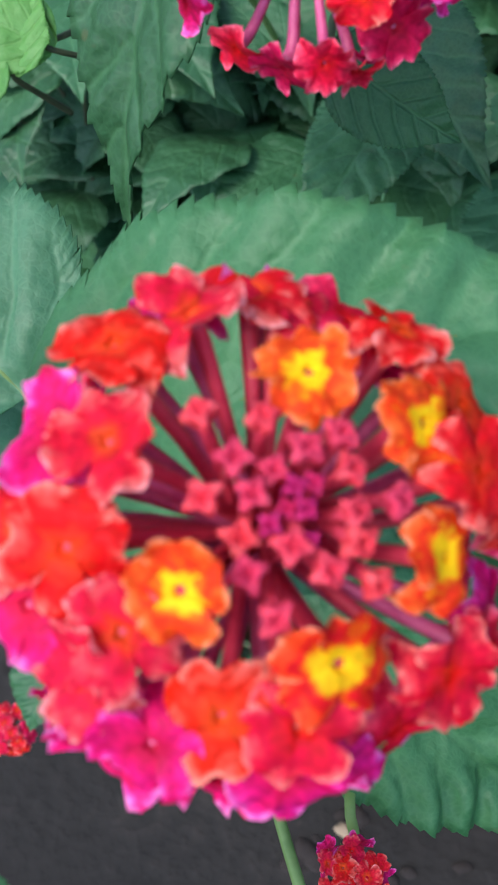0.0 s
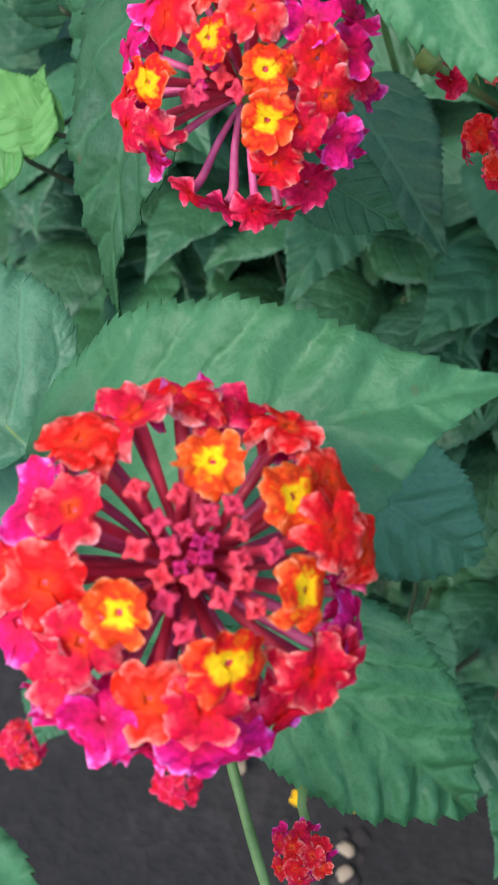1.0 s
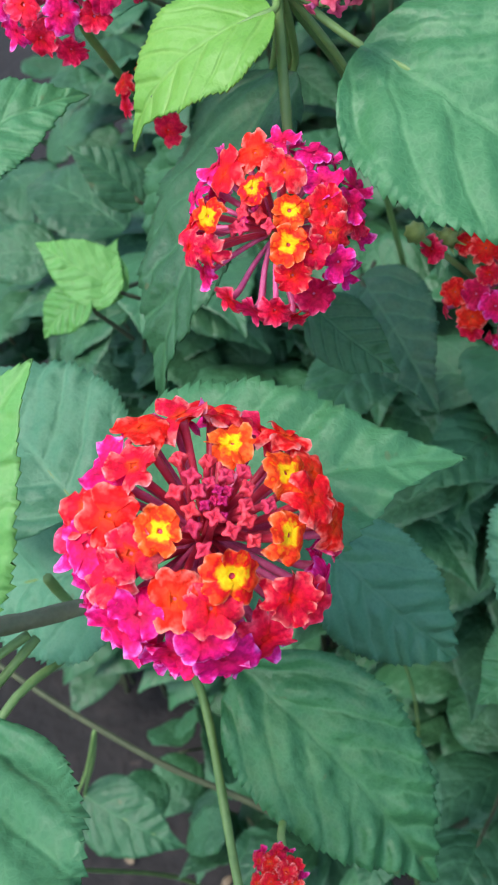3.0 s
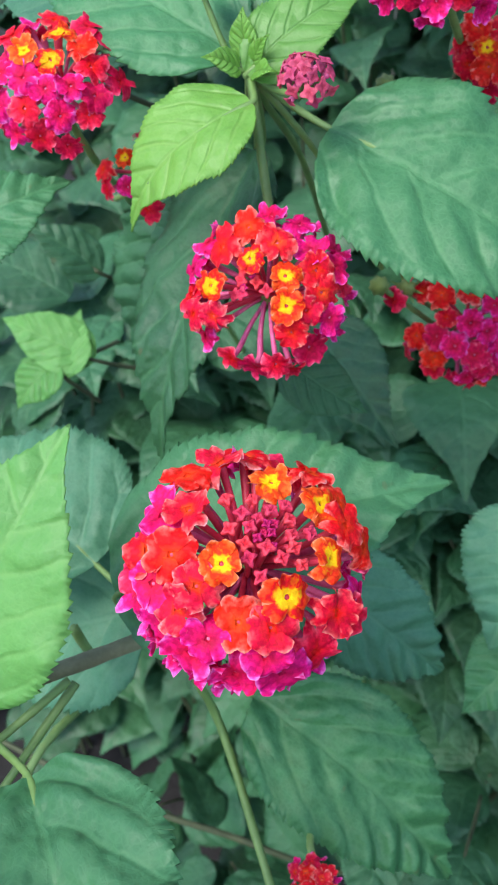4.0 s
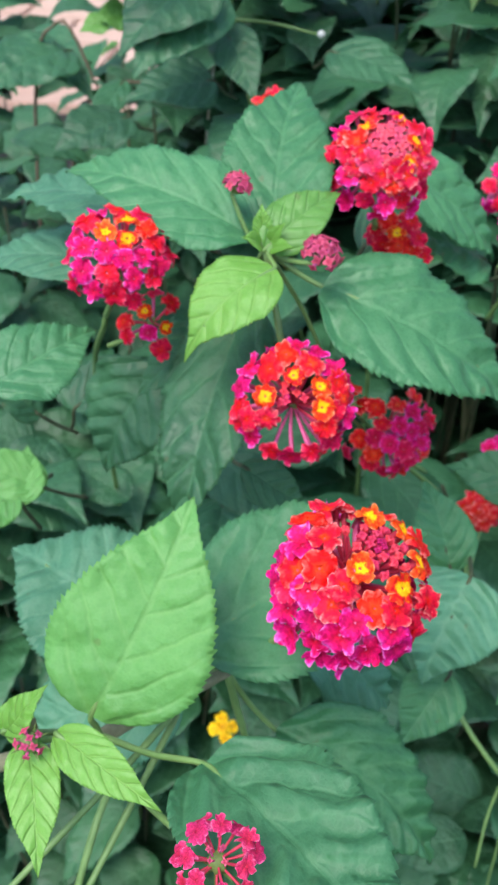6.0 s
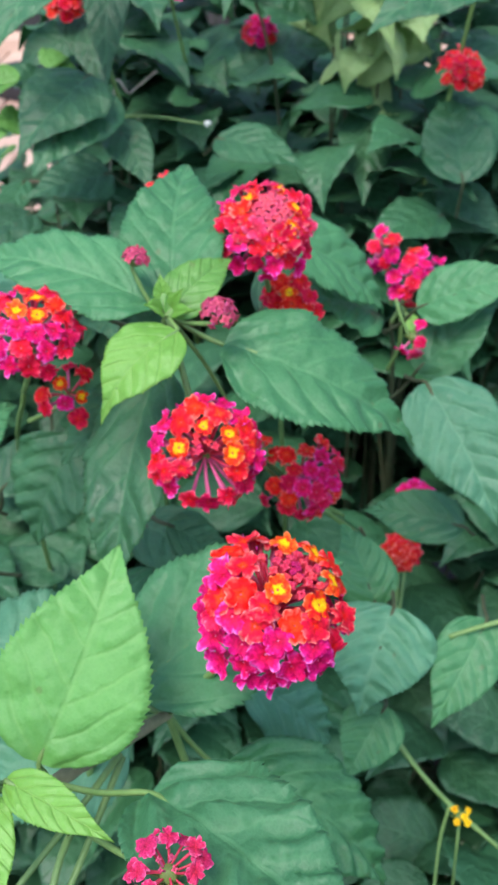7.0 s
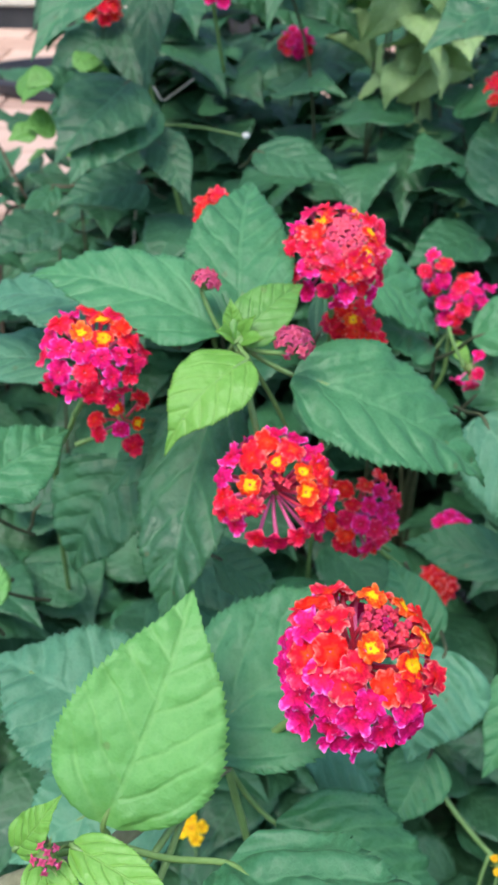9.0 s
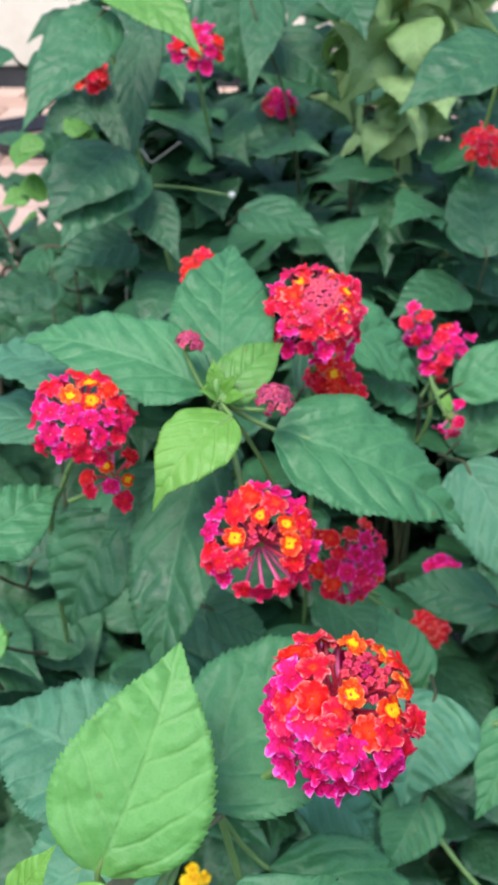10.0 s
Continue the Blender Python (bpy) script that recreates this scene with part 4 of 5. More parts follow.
E_RING = some({"eye": [(224, 20), (71, 15), (306, 19)], "magenta": [(140, 50), (171, 70), (219, 50), (257, 37), (290, 42), (321, 45), (236, 71), (301, 65), (255, 87)], "fire": [(111, 43), (20, 31)], "crimson": [(68, 46), (40, 59), (359, 44), (161, 51), (188, 86), (338, 61), (267, 60), (326, 73), (221, 102), (277, 86), (100, 70), (70, 74), (10, 72), (130, 80), (300, 96)]})
flower_head(left, (-0.0722, 0.0915, 0.7724), (0.15, -0.30, 0.94), E_RING, 0.0137, (-0.083, 0.114, 0.742), seed=5, size=0.88, buds=False, label="magenta flower head with three yellow-eyed florets")
flower_head(left, (-0.0672, 0.1100, 0.7425), (0.1, -0.7, 0.6), some({"eye": [(141, 18), (342, 33)], "fire": [(194, 59), (54, 56), (300, 70)], "magenta": [(270, 29)], "crimson": [(223, 66), (100, 80)]}), 0.0092, (-0.085, 0.122, 0.726), seed=6, size=0.76, buds=False, label="small sparse orange-red flower head")
F_RING = some({"eye": [(164, 32), (74, 38), (16, 33), (321, 37)], "pale_bud": [(az, 9) for az in range(0, 360, 72)] + [(az + 20, 18) for az in range(0, 360, 40)] + [(az, 27) for az in range(0, 360, 30)], "rose": [(91, 39), (244, 39), (357, 56)], "coral": [(196, 38), (292, 39), (287, 55), (220, 38), (130, 40), (0, 44), (340, 52), (182, 52), (232, 52), (270, 46), (306, 48)], "magenta": [(157, 75), (230, 66), (283, 77), (240, 96), (280, 98), (320, 96)], "crimson": [(208, 53), (260, 58), (315, 61), (38, 60), (136, 62), (118, 54), (97, 49), (48, 43), (168, 84), (193, 74), (214, 94), (260, 82), (304, 77), (20, 80), (340, 84), (60, 66)]})
flower_head(back, (-0.0012, 0.1350, 0.7885), (0.16, -0.52, 0.84), F_RING, 0.0150, (0.0, 0.150, 0.763), seed=7, size=0.84, bud=1.3, buds=False, label="red flower head with pink buds in the middle")
flower_head(back, (0.0090, 0.1560, 0.7570), (0.45, -0.45, 0.6), some({"fire": [(206, 80), (197, 19), (296, 24), (259, 55), (196, 57), (288, 48), (330, 60), (240, 80)], "eye": [(232, 46)], "crimson": [(210, 104), (280, 84), (320, 84)]}), 0.0105, (0.004, 0.172, 0.735), seed=8, size=0.92, buds=False, label="orange-red flower head in the shade of another")
D_RING = some({"fire": [(182, 50), (186, 31), (230, 63), (233, 29), (258, 64), (319, 97)], "crimson": [(231, 104), (297, 49), (291, 107), (8, 49), (315, 98), (304, 102), (40, 70), (305, 63), (20, 62), (262, 84), (245, 46), (350, 34)], "coral": [(132, 8), (342, 69), (337, 90), (60, 40)], "magenta": [(20, 21), (285, 20), (271, 44), (295, 80), (320, 30), (330, 50), (318, 80), (0, 84)]})
flower_head(low, (0.0094, 0.1245, 0.7005), (0.25, -0.45, 0.75), D_RING, 0.0154, (0.035, 0.150, 0.655), seed=9, size=0.86, buds=False, label="magenta and orange flower head deep between the leaves")
flower_head(right, (0.0690, 0.2570, 0.7225), (0.05, -0.45, 0.85), some({"crimson": [(177, 17), (256, 50)], "coral": [(100, 34)], "magenta": [(66, 21), (210, 34), (331, 16), (210, 58), (316, 58), (224, 100), (312, 37), (20, 50), (230, 80), (270, 30)], "fire": [(247, 75), (262, 120)]}), 0.0130, (0.060, 0.258, 0.700), seed=10, size=0.92, buds=False, label="thinned magenta flower head")
flower_head(right, (0.0535, 0.2580, 0.7385), (-0.3, -0.45, 0.8), some({"coral": [(313, 44)], "crimson": [(241, 39), (262, 88)], "magenta": [(319, 12), (289, 73), (244, 96), (218, 110)]}), 0.0110, (0.060, 0.260, 0.708), seed=11, size=0.92, buds=False, label="few magenta florets on long tubes")
flower_head(right, LAST_HEAD, (0.1, -0.7, 0.5), [("magenta", 82, 41), ("crimson", 294, 28), ("magenta", 236, 100), ("rose", 283, 96)], 0.0072, (0.056, 0.220, 0.728), seed=12, size=0.72, buds=False, label="last magenta florets of an old head")
leaf(right, LIME, (0.0655, 0.2470, 0.7085), (0.0735, 0.2425, 0.6985), 0.0075, (0.1, -0.8, 0.6), node=(0.064, 0.252, 0.712))
stem(right, [(0.060, 0.262, 0.672), (0.064, 0.254, 0.690), (0.0635, 0.252, 0.7120)], 0.0011, 0.0009, STEM, "side_shoot", 7)
SMALL = [(10, 3), (34, 7), (60, 9), (84, 7)]
KINDS = [["pink_bud"]] * 4
flower_head(middle, (-0.0156, 0.0890, 0.7800), (0.1, -0.45, 0.88), ring(18, SMALL, KINDS), 0.0058, WHORL, seed=13, size=1.25, wild=0.4, buds=False, label="tight cluster of closed pink buds")
flower_head(middle, (-0.0408, 0.1040, 0.7915), (0.25, 0.1, 0.9), ring(19, [(20, 4), (50, 7), (78, 8)], [["pink_bud"]] * 3), 0.0044, WHORL, seed=14, size=1.2, wild=0.4, buds=False, label="tight cluster of closed pink buds on a short stalk")
flower_head(front, (-0.0235, -0.0560, 0.7230), (0.0, -0.35, 0.93), ring(20, [(14, 4), (52, 7), (82, 7)], [["pink_bud"], ["rose"], ["rose"]]), 0.0074, (-0.052, -0.018, 0.690), seed=15, size=0.52, buds=False, label="small dull rose flower head just opening")
hang("spent_head", cone_mesh(0.0016, 0.0050, CALYX, 0), front, Matrix.Translation(LOW_HEAD) @ pose(0, 0, 0, 120, 0, 30), "pale green spent flower head")
stem(front, [JOINT, (-0.0278, 0.0245, 0.664), (-0.0222, 0.0219, 0.6459), (-0.0018, -0.0037, 0.6357), LOW_HEAD], 0.0012, 0.0010, STEM, "peduncle", 8)
flower_head(front, TINY, (0.2, -0.6, 0.75), ring(22, [(25, 3), (60, 5)], [["pink_bud"]] * 2), 0.0038, APEX, seed=18, buds=False, size=0.8, label="few tiny pink buds between lime leaves")
hang("spent_head", CONE_SPENT, front, Matrix.Translation((-0.0747, -0.0174, 0.7056)) @ look((0, 0, 0), (0, -0.5, -0.8)).to_3x3().to_4x4(), "dry brown flower head without florets")
stem(front, [(-0.062, -0.012, 0.694), (-0.069, -0.015, 0.699), (-0.0747, -0.0174, 0.7040)], 0.0012, 0.0010, STEM, "peduncle", 7)
for k, (c, ax, kinds, r) in enumerate((((-0.0495, 0.4125, 0.8370), (0.1, -0.6, 0.75), ["magenta", "magenta", "fire"], 0.0135), ((-0.1133, 0.4375, 0.8202), (0.2, -0.5, 0.8), ["fire", "coral"], 0.0100), ((-0.0008, 0.5122, 0.7903), (0.1, -0.4, 0.9), ["magenta", "coral"], 0.0095), ((0.1100, 0.3983, 0.7860), (0.2, -0.5, 0.8), ["fire", "coral"], 0.0120), ((0.0956, 0.4785, 0.8547), (0.0, -0.6, 0.8), ["coral", "fire"], 0.0110), ((-0.0405, 0.2360, 0.7690), (-0.2, -0.6, 0.8), ["fire", "coral"], 0.0085))):
    flower_head(far, c, ax, ring(30 + k, [(18, 3), (48, 7), (78, 9)], [kinds] * 3), r, (c[0] * 0.9, c[1] + 0.03, c[2] - 0.05), buds=False, seed=40 + k, label="far red flower head half hidden by leaves")
for k, (c, kinds) in enumerate((((0.0762, 0.2430, 0.6071), ["magenta"]), ((0.0657, 0.2134, 0.5965), ["coral"]))):
    flower_head(low, c, (0.0, -0.7, 0.7), ring(50 + k, [(18, 3), (48, 6), (78, 7)], [kinds] * 3), 0.0080, (0.06, 0.19, 0.52), buds=False, seed=60 + k, label="dim flower head in deep shade")
stem(far, [(-0.095, 0.43, 0.752), (-0.080, 0.412, 0.763), (-0.058, 0.405, 0.764), (-0.033, 0.40, 0.761)], 0.0010, 0.0007, STEM, "peduncle", 7)
hang("bud", cone_mesh(0.0022, 0.004, WHITE_TIP, 0), far, Matrix.Translation((-0.031, 0.400, 0.761)), "pale dry tip of a flower stalk")

stem(middle, [WHORL, (-0.020, 0.108, 0.752), (-0.0079, 0.1115, 0.7230)], 0.0008, 0.0006, STEM, "peduncle", 7)
stem(middle, [WHORL, (-0.040, 0.112, 0.755), (-0.050, 0.120, 0.735)], 0.0009, 0.0007, STEM, "side_shoot", 7)
spent = cone_mesh(0.0024, 0.0070, CALYX, 0)
for where, c, foot in ((back, (-0.0132, 0.1340, 0.7580), (-0.002, 0.165, 0.740)), (low, (-0.0079, 0.1091, 0.7197), (0.03, 0.155, 0.66))):
    hang("spent_head", spent, where, Matrix.Translation(c) @ pose(0, 0, 0, 60, 0, 40), "pale green spent flower head")
    stem(where, [foot, ((foot[0] + c[0]) / 2, (foot[1] + c[1]) / 2, (foot[2] + c[2]) / 2 - 0.004), c], 0.0008, 0.0007, STEM, "peduncle", 7)
flower_head(low, (-0.0031, 0.1166, 0.7147), (0.2, -0.6, 0.7), [("fire", 90, 60), ("crimson", 250, 60)], 0.0052, (0.03, 0.155, 0.66), buds=False, seed=17, size=0.7, label="two last red florets of a small head")
for k, (dx, dy, dz, w) in enumerate(((-0.006, -0.010, 0.008, 0.006), (0.009, -0.008, 0.005, 0.005), (-0.002, 0.004, 0.013, 0.006), (0.006, -0.002, 0.010, 0.004))):
    p = Vector(WHORL) + Vector((dx * 0.2, dy * 0.2, dz * 0.2))
    leaf(middle, LIME, tuple(p), tuple(Vector(WHORL) + Vector((dx, dy, dz)) * 0.9), w, (0, -0.7, 0.7), fold=0.3, node=WHORL)

# ---- low flowers seen against the soil ----
for k, (c, kinds) in enumerate((((-0.1009, 0.0302, 0.3293), ["crimson"]), ((-0.1757, 0.0152, 0.3490), ["coral", "crimson"]))):
    base = (c[0] * 0.8 - 0.01, 0.12, 0.0)
    p = plant("low_lantana", base, "low lantana stalk with one small red flower head over bare soil", "plant", "low flower stalks")
    stem(p, [base, (c[0] * 0.9, 0.10, 0.15), (c[0], c[1] + 0.02, c[2] - 0.03)], 0.0018, 0.0011, STEM)
    flower_head(p, c, (0.1, -0.2, 0.95), ring(70 + k, [(20, 3), (50, 7), (80, 9)], [kinds] * 3), 0.0105, (c[0], c[1] + 0.02, c[2] - 0.03), buds=False, seed=80 + k)
c = (0.0088, -0.0030, 0.6440)
p = plant("low_lantana", (-0.01, 0.16, 0.0), "lantana stalk with a small opening orange-red flower head", "plant", "low flower stalks")
stem(p, [(-0.01, 0.16, 0.0), (-0.008, 0.12, 0.35), (0.002, 0.020, 0.615), (0.0086, -0.001, 0.6390)], 0.0014, 0.0008, STEM)
flower_head(p, c, (0.1, -0.3, 0.9), ring(72, [(25, 3), (60, 6), (85, 5)], [["fire", "coral"], ["fire", "coral"], ["magenta"]]), 0.0044, (0.0086, -0.001, 0.6390), buds=False, seed=82, size=0.50)
for k, c in enumerate(((-0.0857, 0.0837, 0.0476), (-0.0423, 0.0967, 0.0441), (-0.0521, 0.1860, 0.4496), (0.0770, 0.0930, 0.5500))):
    base = (c[0] + 0.01, c[1] + 0.03, 0.0)
    p = plant("yellow_wildflower", base, "small yellow wildflower on a thin green stalk", "flower", "yellow wildflowers")
    stem(p, [base, (c[0] + 0.012, c[1] + 0.03, c[2] * 0.6), (c[0], c[1], c[2] - 0.004)], 0.0010, 0.0006, STEM)
    flower_head(p, c, (0.1, -0.55, 0.8), ring(90 + k, [(8, 1), (48, 4)], [["yellow"]] * 2), (0.0058, 0.0058, 0.0066, 0.0050)[k], buds=False, seed=90 + k, size=(0.86, 0.86, 0.98, 0.45)[k])

DRY = plain("dry_leaf", (0.12, 0.085, 0.05), (0.26, 0.20, 0.13), 120, 0.85)
litter = [leaf_mesh(0.045, 0.024, 0.16, 0.35, 800 + k, DRY, 9, 3, (0.0, 0.76)) for k in range(3)]
scatter = random.Random(8)
for k in range(6):
    x, y = scatter.uniform(-0.32, 0.04), scatter.uniform(-0.05, 0.16)
    dry = new("dry_leaf", litter[k % 3])
    q = scatter.uniform(0.22, 0.45)
    dry.matrix_world = pose(x, y, 0.010, scatter.uniform(-15, 15), scatter.uniform(-20, 20), scatter.uniform(0, 360)) @ Matrix.Diagonal((q, q, q, 1))
    tagged(dry, "curled dry brown leaf lying on the dark soil", "leaf", "fallen leaves")

STONE = plain("grey_pink_stone", (0.030, 0.024, 0.023), (0.100, 0.076, 0.072), 60, 0.95, 0.9, 0.003)
HUSK = plain("pale_husk", (0.20, 0.14, 0.09), (0.46, 0.36, 0.26), 120, 0.9)


def pebble(seed, material, stretch=1.0):
    """A small stone: a rounded lump with an uneven face."""
    bm = bmesh.new()
    bmesh.ops.create_icosphere(bm, subdivisions=2, radius=1.0)
    for v in bm.verts:
        v.co *= 1 + 0.45 * noise.noise(v.co * 1.3 + Vector((seed, 0, 0))) + 0.22 * noise.noise(v.co * 3.1 + Vector((0, seed, 0)))
        v.co.z *= 0.6
        v.co.x *= stretch
    me = bpy.data.meshes.new("pebble")
    bm.to_mesh(me)
    bm.free()
    me.materials.append(material)
    me.polygons.foreach_set("use_smooth", np.ones(len(me.polygons), dtype=bool))
    return me


LUMPS = [pebble(k * 3.7, STONE, 1.0 + 0.3 * k) for k in range(3)]
for k in range(22):
    wide = scatter.uniform(0.003, 0.010)
    stone = new("pebble", LUMPS[k % 3])
    stone.matrix_world = pose(scatter.uniform(-0.12, 0.05), scatter.uniform(0.02, 0.15), wide * 0.1, 0, 0, scatter.uniform(0, 360)) @ Matrix.Diagonal((wide, wide, wide, 1))
    tagged(stone, "small grey-pink stone lying on the dark soil", "stone", "stones on the soil")
HULL = pebble(51.0, HUSK, 1.4)
for k, (x, y) in enumerate(((-0.0440, 0.0680), (-0.0390, 0.0510))):
    husk = new("husk", HULL)
    husk.matrix_world = pose(x, y, 0.006, 0, 0, 70 * k) @ Matrix.Diagonal((0.0052, 0.0052, 0.0052, 1))
    tagged(husk, "pale tan seed husk lying on the soil", "husk", "husks on the soil")

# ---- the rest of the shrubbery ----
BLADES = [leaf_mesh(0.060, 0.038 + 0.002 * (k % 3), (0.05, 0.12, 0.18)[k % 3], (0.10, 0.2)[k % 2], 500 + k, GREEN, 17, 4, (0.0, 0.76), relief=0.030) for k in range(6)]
PALES = [leaf_mesh(0.060, 0.046, (0.30, 0.10, 0.38)[k], (0.6, -0.5, 0.3)[k], 600 + k, PALE, 11, 4, (0.0, 0.76)) for k in range(3)]
LIMES = [leaf_mesh(0.022, 0.021, 0.05, 0.1, 700 + k, YOUNG, 9, 4, (0.0, 0.76)) for k in range(2)]


def bush(rng, base, tops, blades, label, group="shrubs behind", scale=(0.75, 1.2), step=0.042, bare=0.45, name="lantana_shrub", limp=0.38):
    """A shrub of several stems from one foot, with leaves in crossed pairs along their upper parts."""
    ob = plant(name, base, label, "shrub", group)
    for top in tops:
        b, t = Vector(base), Vector(top)
        mid = b.lerp(t, 0.5) + Vector((rng.uniform(-0.03, 0.03), rng.uniform(-0.03, 0.03), 0.05))
        line = glide([b + Vector((rng.uniform(-0.02, 0.02), rng.uniform(-0.02, 0.02), 0)), mid, t], 8)
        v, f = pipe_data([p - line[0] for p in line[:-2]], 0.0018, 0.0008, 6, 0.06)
        hang("stem", mesh("stem", v, f, [SHADED_STEM]), ob, Matrix.Translation(line[0]))
        long = (t - b).length
        s, turn = bare * long, rng.uniform(0, 6.3)
        while s < long:
            k = s / long * (len(line) - 1)
            p = line[int(k)].lerp(line[min(int(k) + 1, len(line) - 1)], k % 1)
            for half in (0, math.pi):
                a = turn + half + rng.uniform(-0.35, 0.35)
                d = Vector((math.cos(a), math.sin(a), rng.uniform(-0.2 - limp, 0.25))).normalized()
                up = (Vector((0, -0.15, 1)) + Vector([rng.uniform(-limp, limp) for _ in range(3)])).normalized()
                q = rng.uniform(*scale)
                foot = p + d * 0.012
                hang("leaf", rng.choice(blades), ob, leaf_pose(foot, foot + d, up) @ Matrix.Diagonal((q, q, q, 1)))
            turn += 1.57
            s += step * rng.uniform(0.8, 1.25)
    return ob


def roof(x, y):
    """How high the leaves may reach at a place: the paving shows past the left end."""
    if y < 0.28:
        z = 0.36 + 1.85 * max(0.0, y - 0.12)
    elif y < 0.45:
        z = 0.656 + 1.05 * (y - 0.28)
    else:
        z = 0.835 + 0.15 * (y - 0.45)
    if x < -0.05 - 0.13 * y:
        z = min(z, 0.60 - 0.10 * (y - 0.3))
    return min(z, 0.92)


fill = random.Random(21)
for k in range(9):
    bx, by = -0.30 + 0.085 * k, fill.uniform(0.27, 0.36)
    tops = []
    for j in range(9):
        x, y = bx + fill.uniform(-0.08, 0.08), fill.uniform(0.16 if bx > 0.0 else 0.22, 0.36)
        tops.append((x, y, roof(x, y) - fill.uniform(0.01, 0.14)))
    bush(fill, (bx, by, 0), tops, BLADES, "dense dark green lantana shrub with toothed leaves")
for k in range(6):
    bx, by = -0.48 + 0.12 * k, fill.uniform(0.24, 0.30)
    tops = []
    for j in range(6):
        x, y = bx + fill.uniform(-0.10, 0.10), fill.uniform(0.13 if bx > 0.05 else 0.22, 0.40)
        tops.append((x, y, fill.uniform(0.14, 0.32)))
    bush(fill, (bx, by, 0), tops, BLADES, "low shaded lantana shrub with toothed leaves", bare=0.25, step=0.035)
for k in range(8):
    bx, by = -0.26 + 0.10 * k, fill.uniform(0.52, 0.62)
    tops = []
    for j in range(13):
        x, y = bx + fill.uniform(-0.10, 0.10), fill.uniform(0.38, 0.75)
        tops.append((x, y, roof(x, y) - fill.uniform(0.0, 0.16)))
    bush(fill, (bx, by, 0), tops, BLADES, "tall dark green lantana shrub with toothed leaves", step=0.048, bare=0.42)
for k in range(5):
    bx, by = -0.06 + 0.17 * k, fill.uniform(0.95, 1.1)
    tops = []
    for j in range(6):
        x, y = bx + fill.uniform(-0.14, 0.14), fill.uniform(0.8, 1.25)
        tops.append((x, y, 0.98 - fill.uniform(0.0, 0.2) if x > -0.14 else 0.5))
    bush(fill, (bx, by, 0), tops, BLADES, "tall dark green lantana shrub at the back", scale=(0.9, 1.4), step=0.055, bare=0.45)
for bx, by, y0, y1 in ((-0.06, 0.56, 0.40, 0.72), (-0.14, 0.98, 0.80, 1.20)):
    tops = []
    for j in range(13):
        x, y = bx + fill.uniform(-0.07, 0.07), fill.uniform(y0, y1)
        tops.append((x, y, min(0.86, roof(0.1, y)) - fill.uniform(0.0, 0.22)))
    bush(fill, (bx, by, 0), tops, BLADES, "dark green lantana shrub beside the open paving", bare=0.3)
for k in range(5):
    bx, by = -0.46 + 0.075 * k, fill.uniform(0.55, 0.72)
    tops = []
    for j in range(9):
        x, y = bx + fill.uniform(-0.08, 0.08), fill.uniform(0.38, 0.95)
        tops.append((x, y, fill.uniform(0.40, 0.76)))
    bush(fill, (bx, by, 0), tops, BLADES, "lower dark green lantana shrub beside the paving", bare=0.35)
bush(fill, (-0.10, 0.17, 0), [(-0.155, 0.110, 0.330), (-0.095, 0.100, 0.345), (-0.045, 0.110, 0.335), (-0.130, 0.130, 0.300), (-0.075, 0.135, 0.310)], BLADES, "low shaded lantana shrub below the front shoot", bare=0.68, scale=(0.6, 0.95), step=0.036, limp=0.8)
bush(fill, (-0.15, 0.60, 0), [(-0.13, 0.50, 0.70), (-0.17, 0.55, 0.66), (-0.11, 0.56, 0.74), (-0.20, 0.52, 0.63)], BLADES, "thin lantana shrub in front of the paving", bare=0.5)
wilting = bush(fill, (0.07, 0.53, 0), [(0.060, 0.455, 0.93), (0.078, 0.46, 0.90), (0.045, 0.455, 0.885), (0.088, 0.45, 0.885), (0.066, 0.45, 0.860), (0.095, 0.46, 0.92), (0.052, 0.45, 0.915), (0.072, 0.445, 0.875), (0.082, 0.455, 0.95)], PALES, "yellowing plant with limp pale leaves", "", (0.35, 0.80), 0.024, 0.90, "wilting_plant", 1.4)
bush(fill, (-0.16, 0.46, 0), [(-0.135, 0.44, 0.804), (-0.143, 0.44, 0.789)], LIMES, "young sprout with round lime green leaves", "", (0.6, 1.0), 0.020, 0.93, "lime_sprout", 0.7)
for bx, by, z0, z1 in ((0.02, 0.68, 0.55, 0.84), (0.16, 0.70, 0.55, 0.86), (0.28, 0.72, 0.6, 0.9)):
    tops = [(bx + fill.uniform(-0.09, 0.09), by + fill.uniform(-0.05, 0.12), fill.uniform(z0, z1)) for j in range(5)]
    bush(fill, (bx, by, 0), tops, BLADES, "dark green lantana shrub filling the middle of the thicket", bare=0.5, scale=(0.9, 1.3))

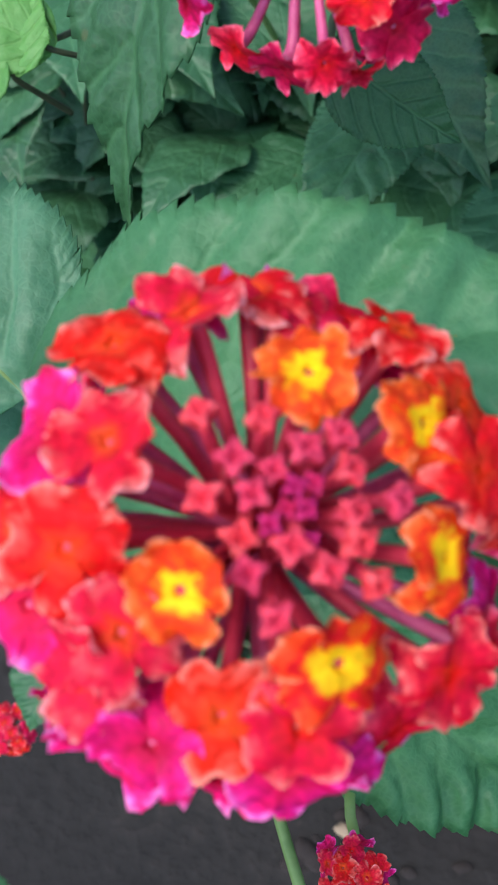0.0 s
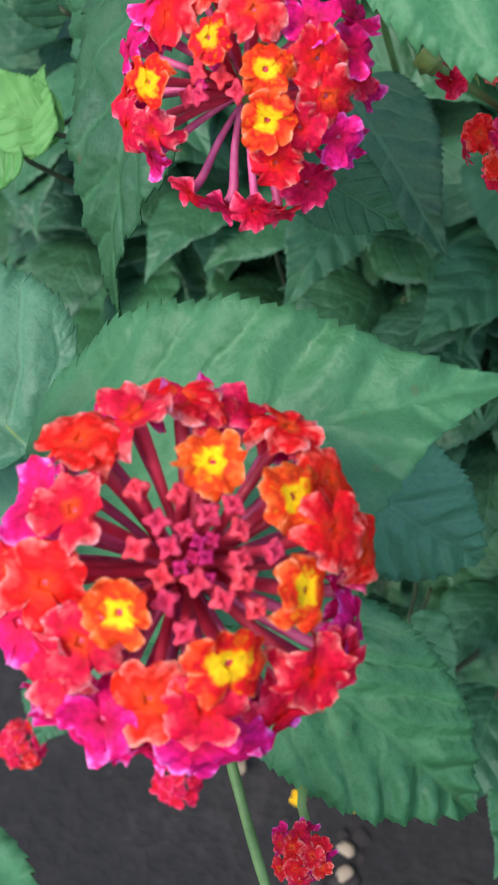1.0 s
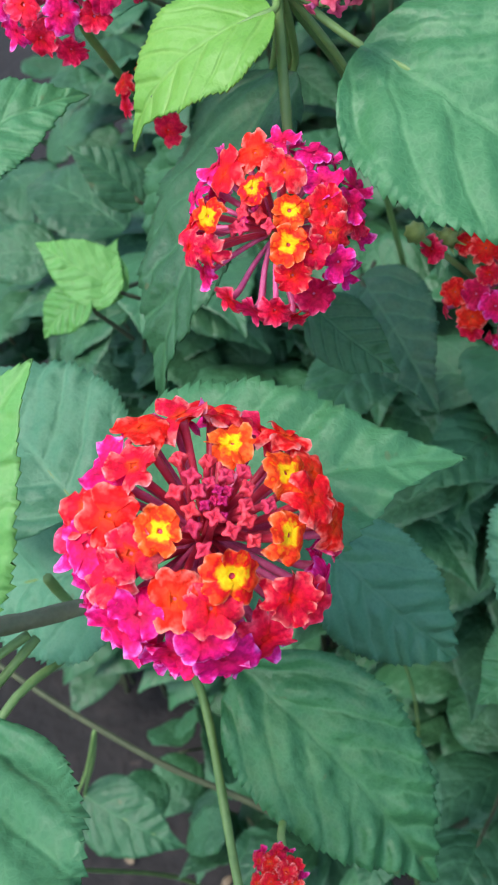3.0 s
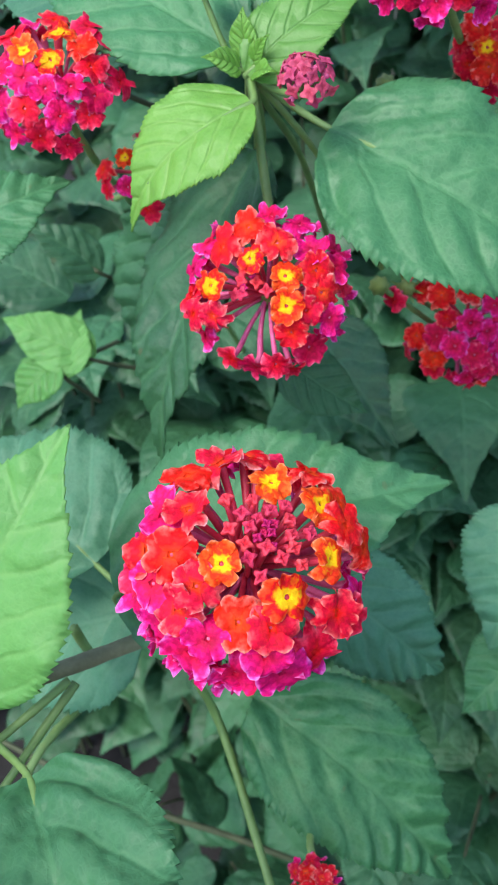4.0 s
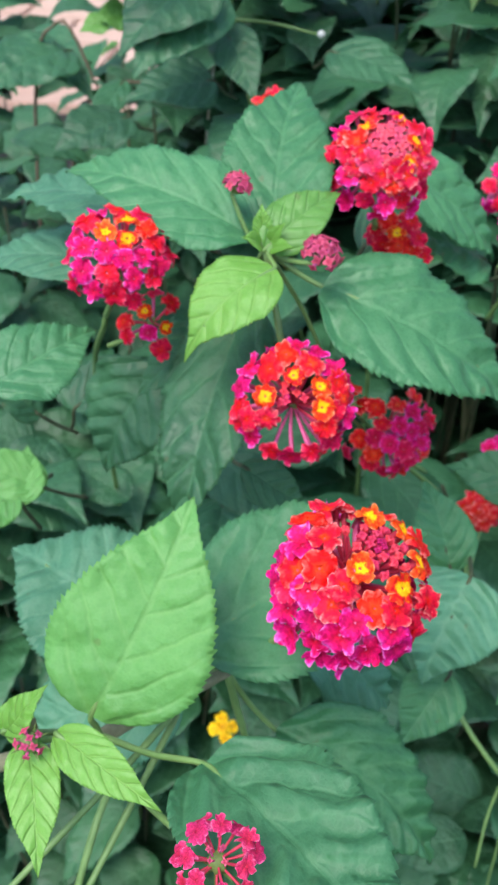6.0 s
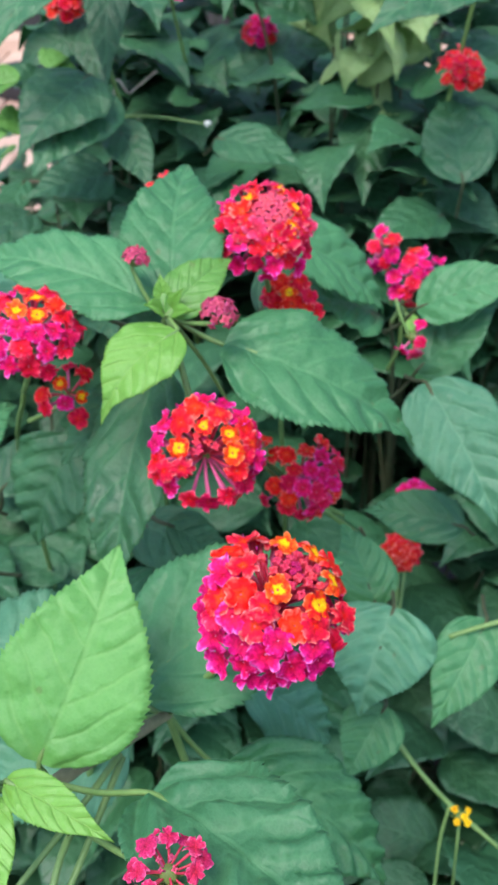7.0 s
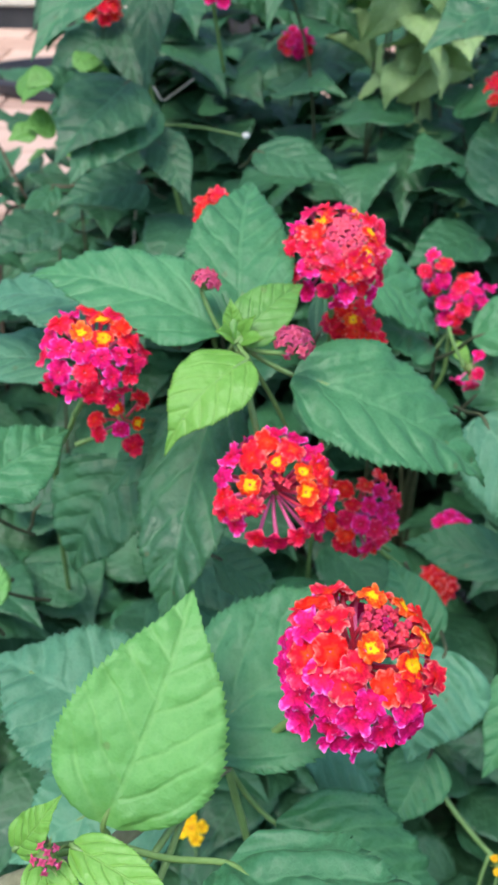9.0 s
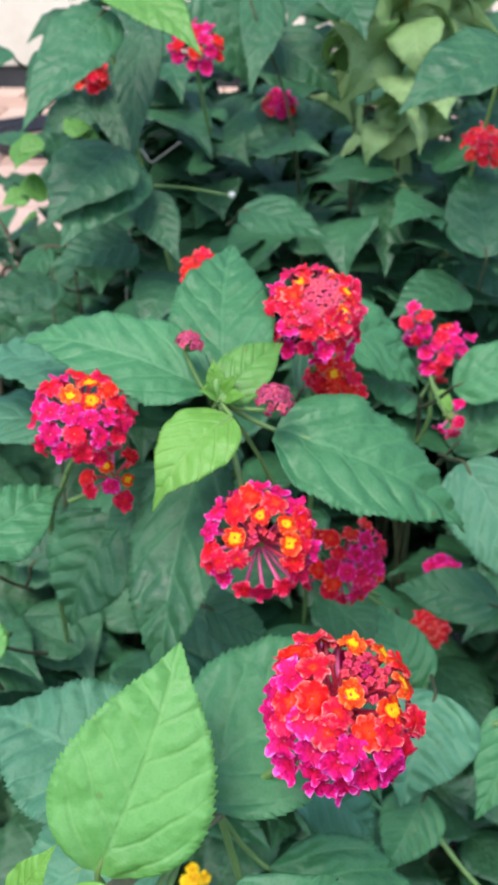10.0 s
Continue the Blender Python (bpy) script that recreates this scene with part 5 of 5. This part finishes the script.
bush(fill, (0.09, 0.50, 0), [(0.045, 0.425, 0.765), (0.075, 0.420, 0.790), (0.105, 0.425, 0.775), (0.060, 0.420, 0.730), (0.095, 0.415, 0.740)], BLADES, "dark green lantana shrub below the yellowing plant", bare=0.80, scale=(0.8, 1.15), step=0.034)

tops = [(fill.uniform(-0.10, 0.16), fill.uniform(0.78, 0.90), fill.uniform(0.60, 0.92)) for j in range(18)]
bush(fill, (0.02, 0.86, 0), tops, BLADES, "tall dark green lantana shrub closing the back of the thicket", scale=(1.0, 1.5), bare=0.5)
OCHRE = leaf_material("leaf_ochre", (0.42, 0.24, 0.03), (0.62, 0.40, 0.06), (0.60, 0.44, 0.12), (0.70, 0.40, 0.04), 0.6, 0.3)
leaf(wilting, OCHRE, (0.0740, 0.4560, 0.8600), (0.0860, 0.4500, 0.8300), 0.0160, (-0.1, -0.8, 0.5), fold=0.3, node=(0.078, 0.46, 0.868))

# ---- dry twigs at the open end of the shrub ----
PALE_TWIG = plain("dry_twig_pale", (0.34, 0.30, 0.24), (0.62, 0.57, 0.48), 160, 0.85, 0.6)
DRY_TWIG = plain("dry_twig_brown", (0.10, 0.07, 0.045), (0.24, 0.17, 0.11), 140, 0.85, 0.6)


def dry_stick(points, thick, material, label, knots=0.18):
    line = glide(points)
    at = line[0].copy()
    v, f = pipe_data([p - at for p in line], thick, thick * 0.6, 8, knots)
    ob = new("twig", mesh("twig", v, f, [material]))
    ob.location = at
    return tagged(ob, label, "twig", "dry twigs")


dry_stick([(-0.135, 0.52, 0.0), (-0.115, 0.50, 0.55), (-0.093, 0.462, 0.757), (-0.080, 0.452, 0.768), (-0.062, 0.438, 0.783)], 0.0008, PALE_TWIG, "pale peeling dry twig between dark leaves")
dry_stick([(-0.23, 0.56, 0.0), (-0.21, 0.52, 0.60), (-0.176, 0.50, 0.690), (-0.148, 0.50, 0.701), (-0.112, 0.50, 0.709)], 0.0016, DRY_TWIG, "thin brown twig in front of the paving")
dry_stick([(-0.26, 0.55, 0.0), (-0.235, 0.52, 0.62), (-0.205, 0.50, 0.735), (-0.178, 0.50, 0.690)], 0.0014, DRY_TWIG, "thin brown twig in front of the paving")
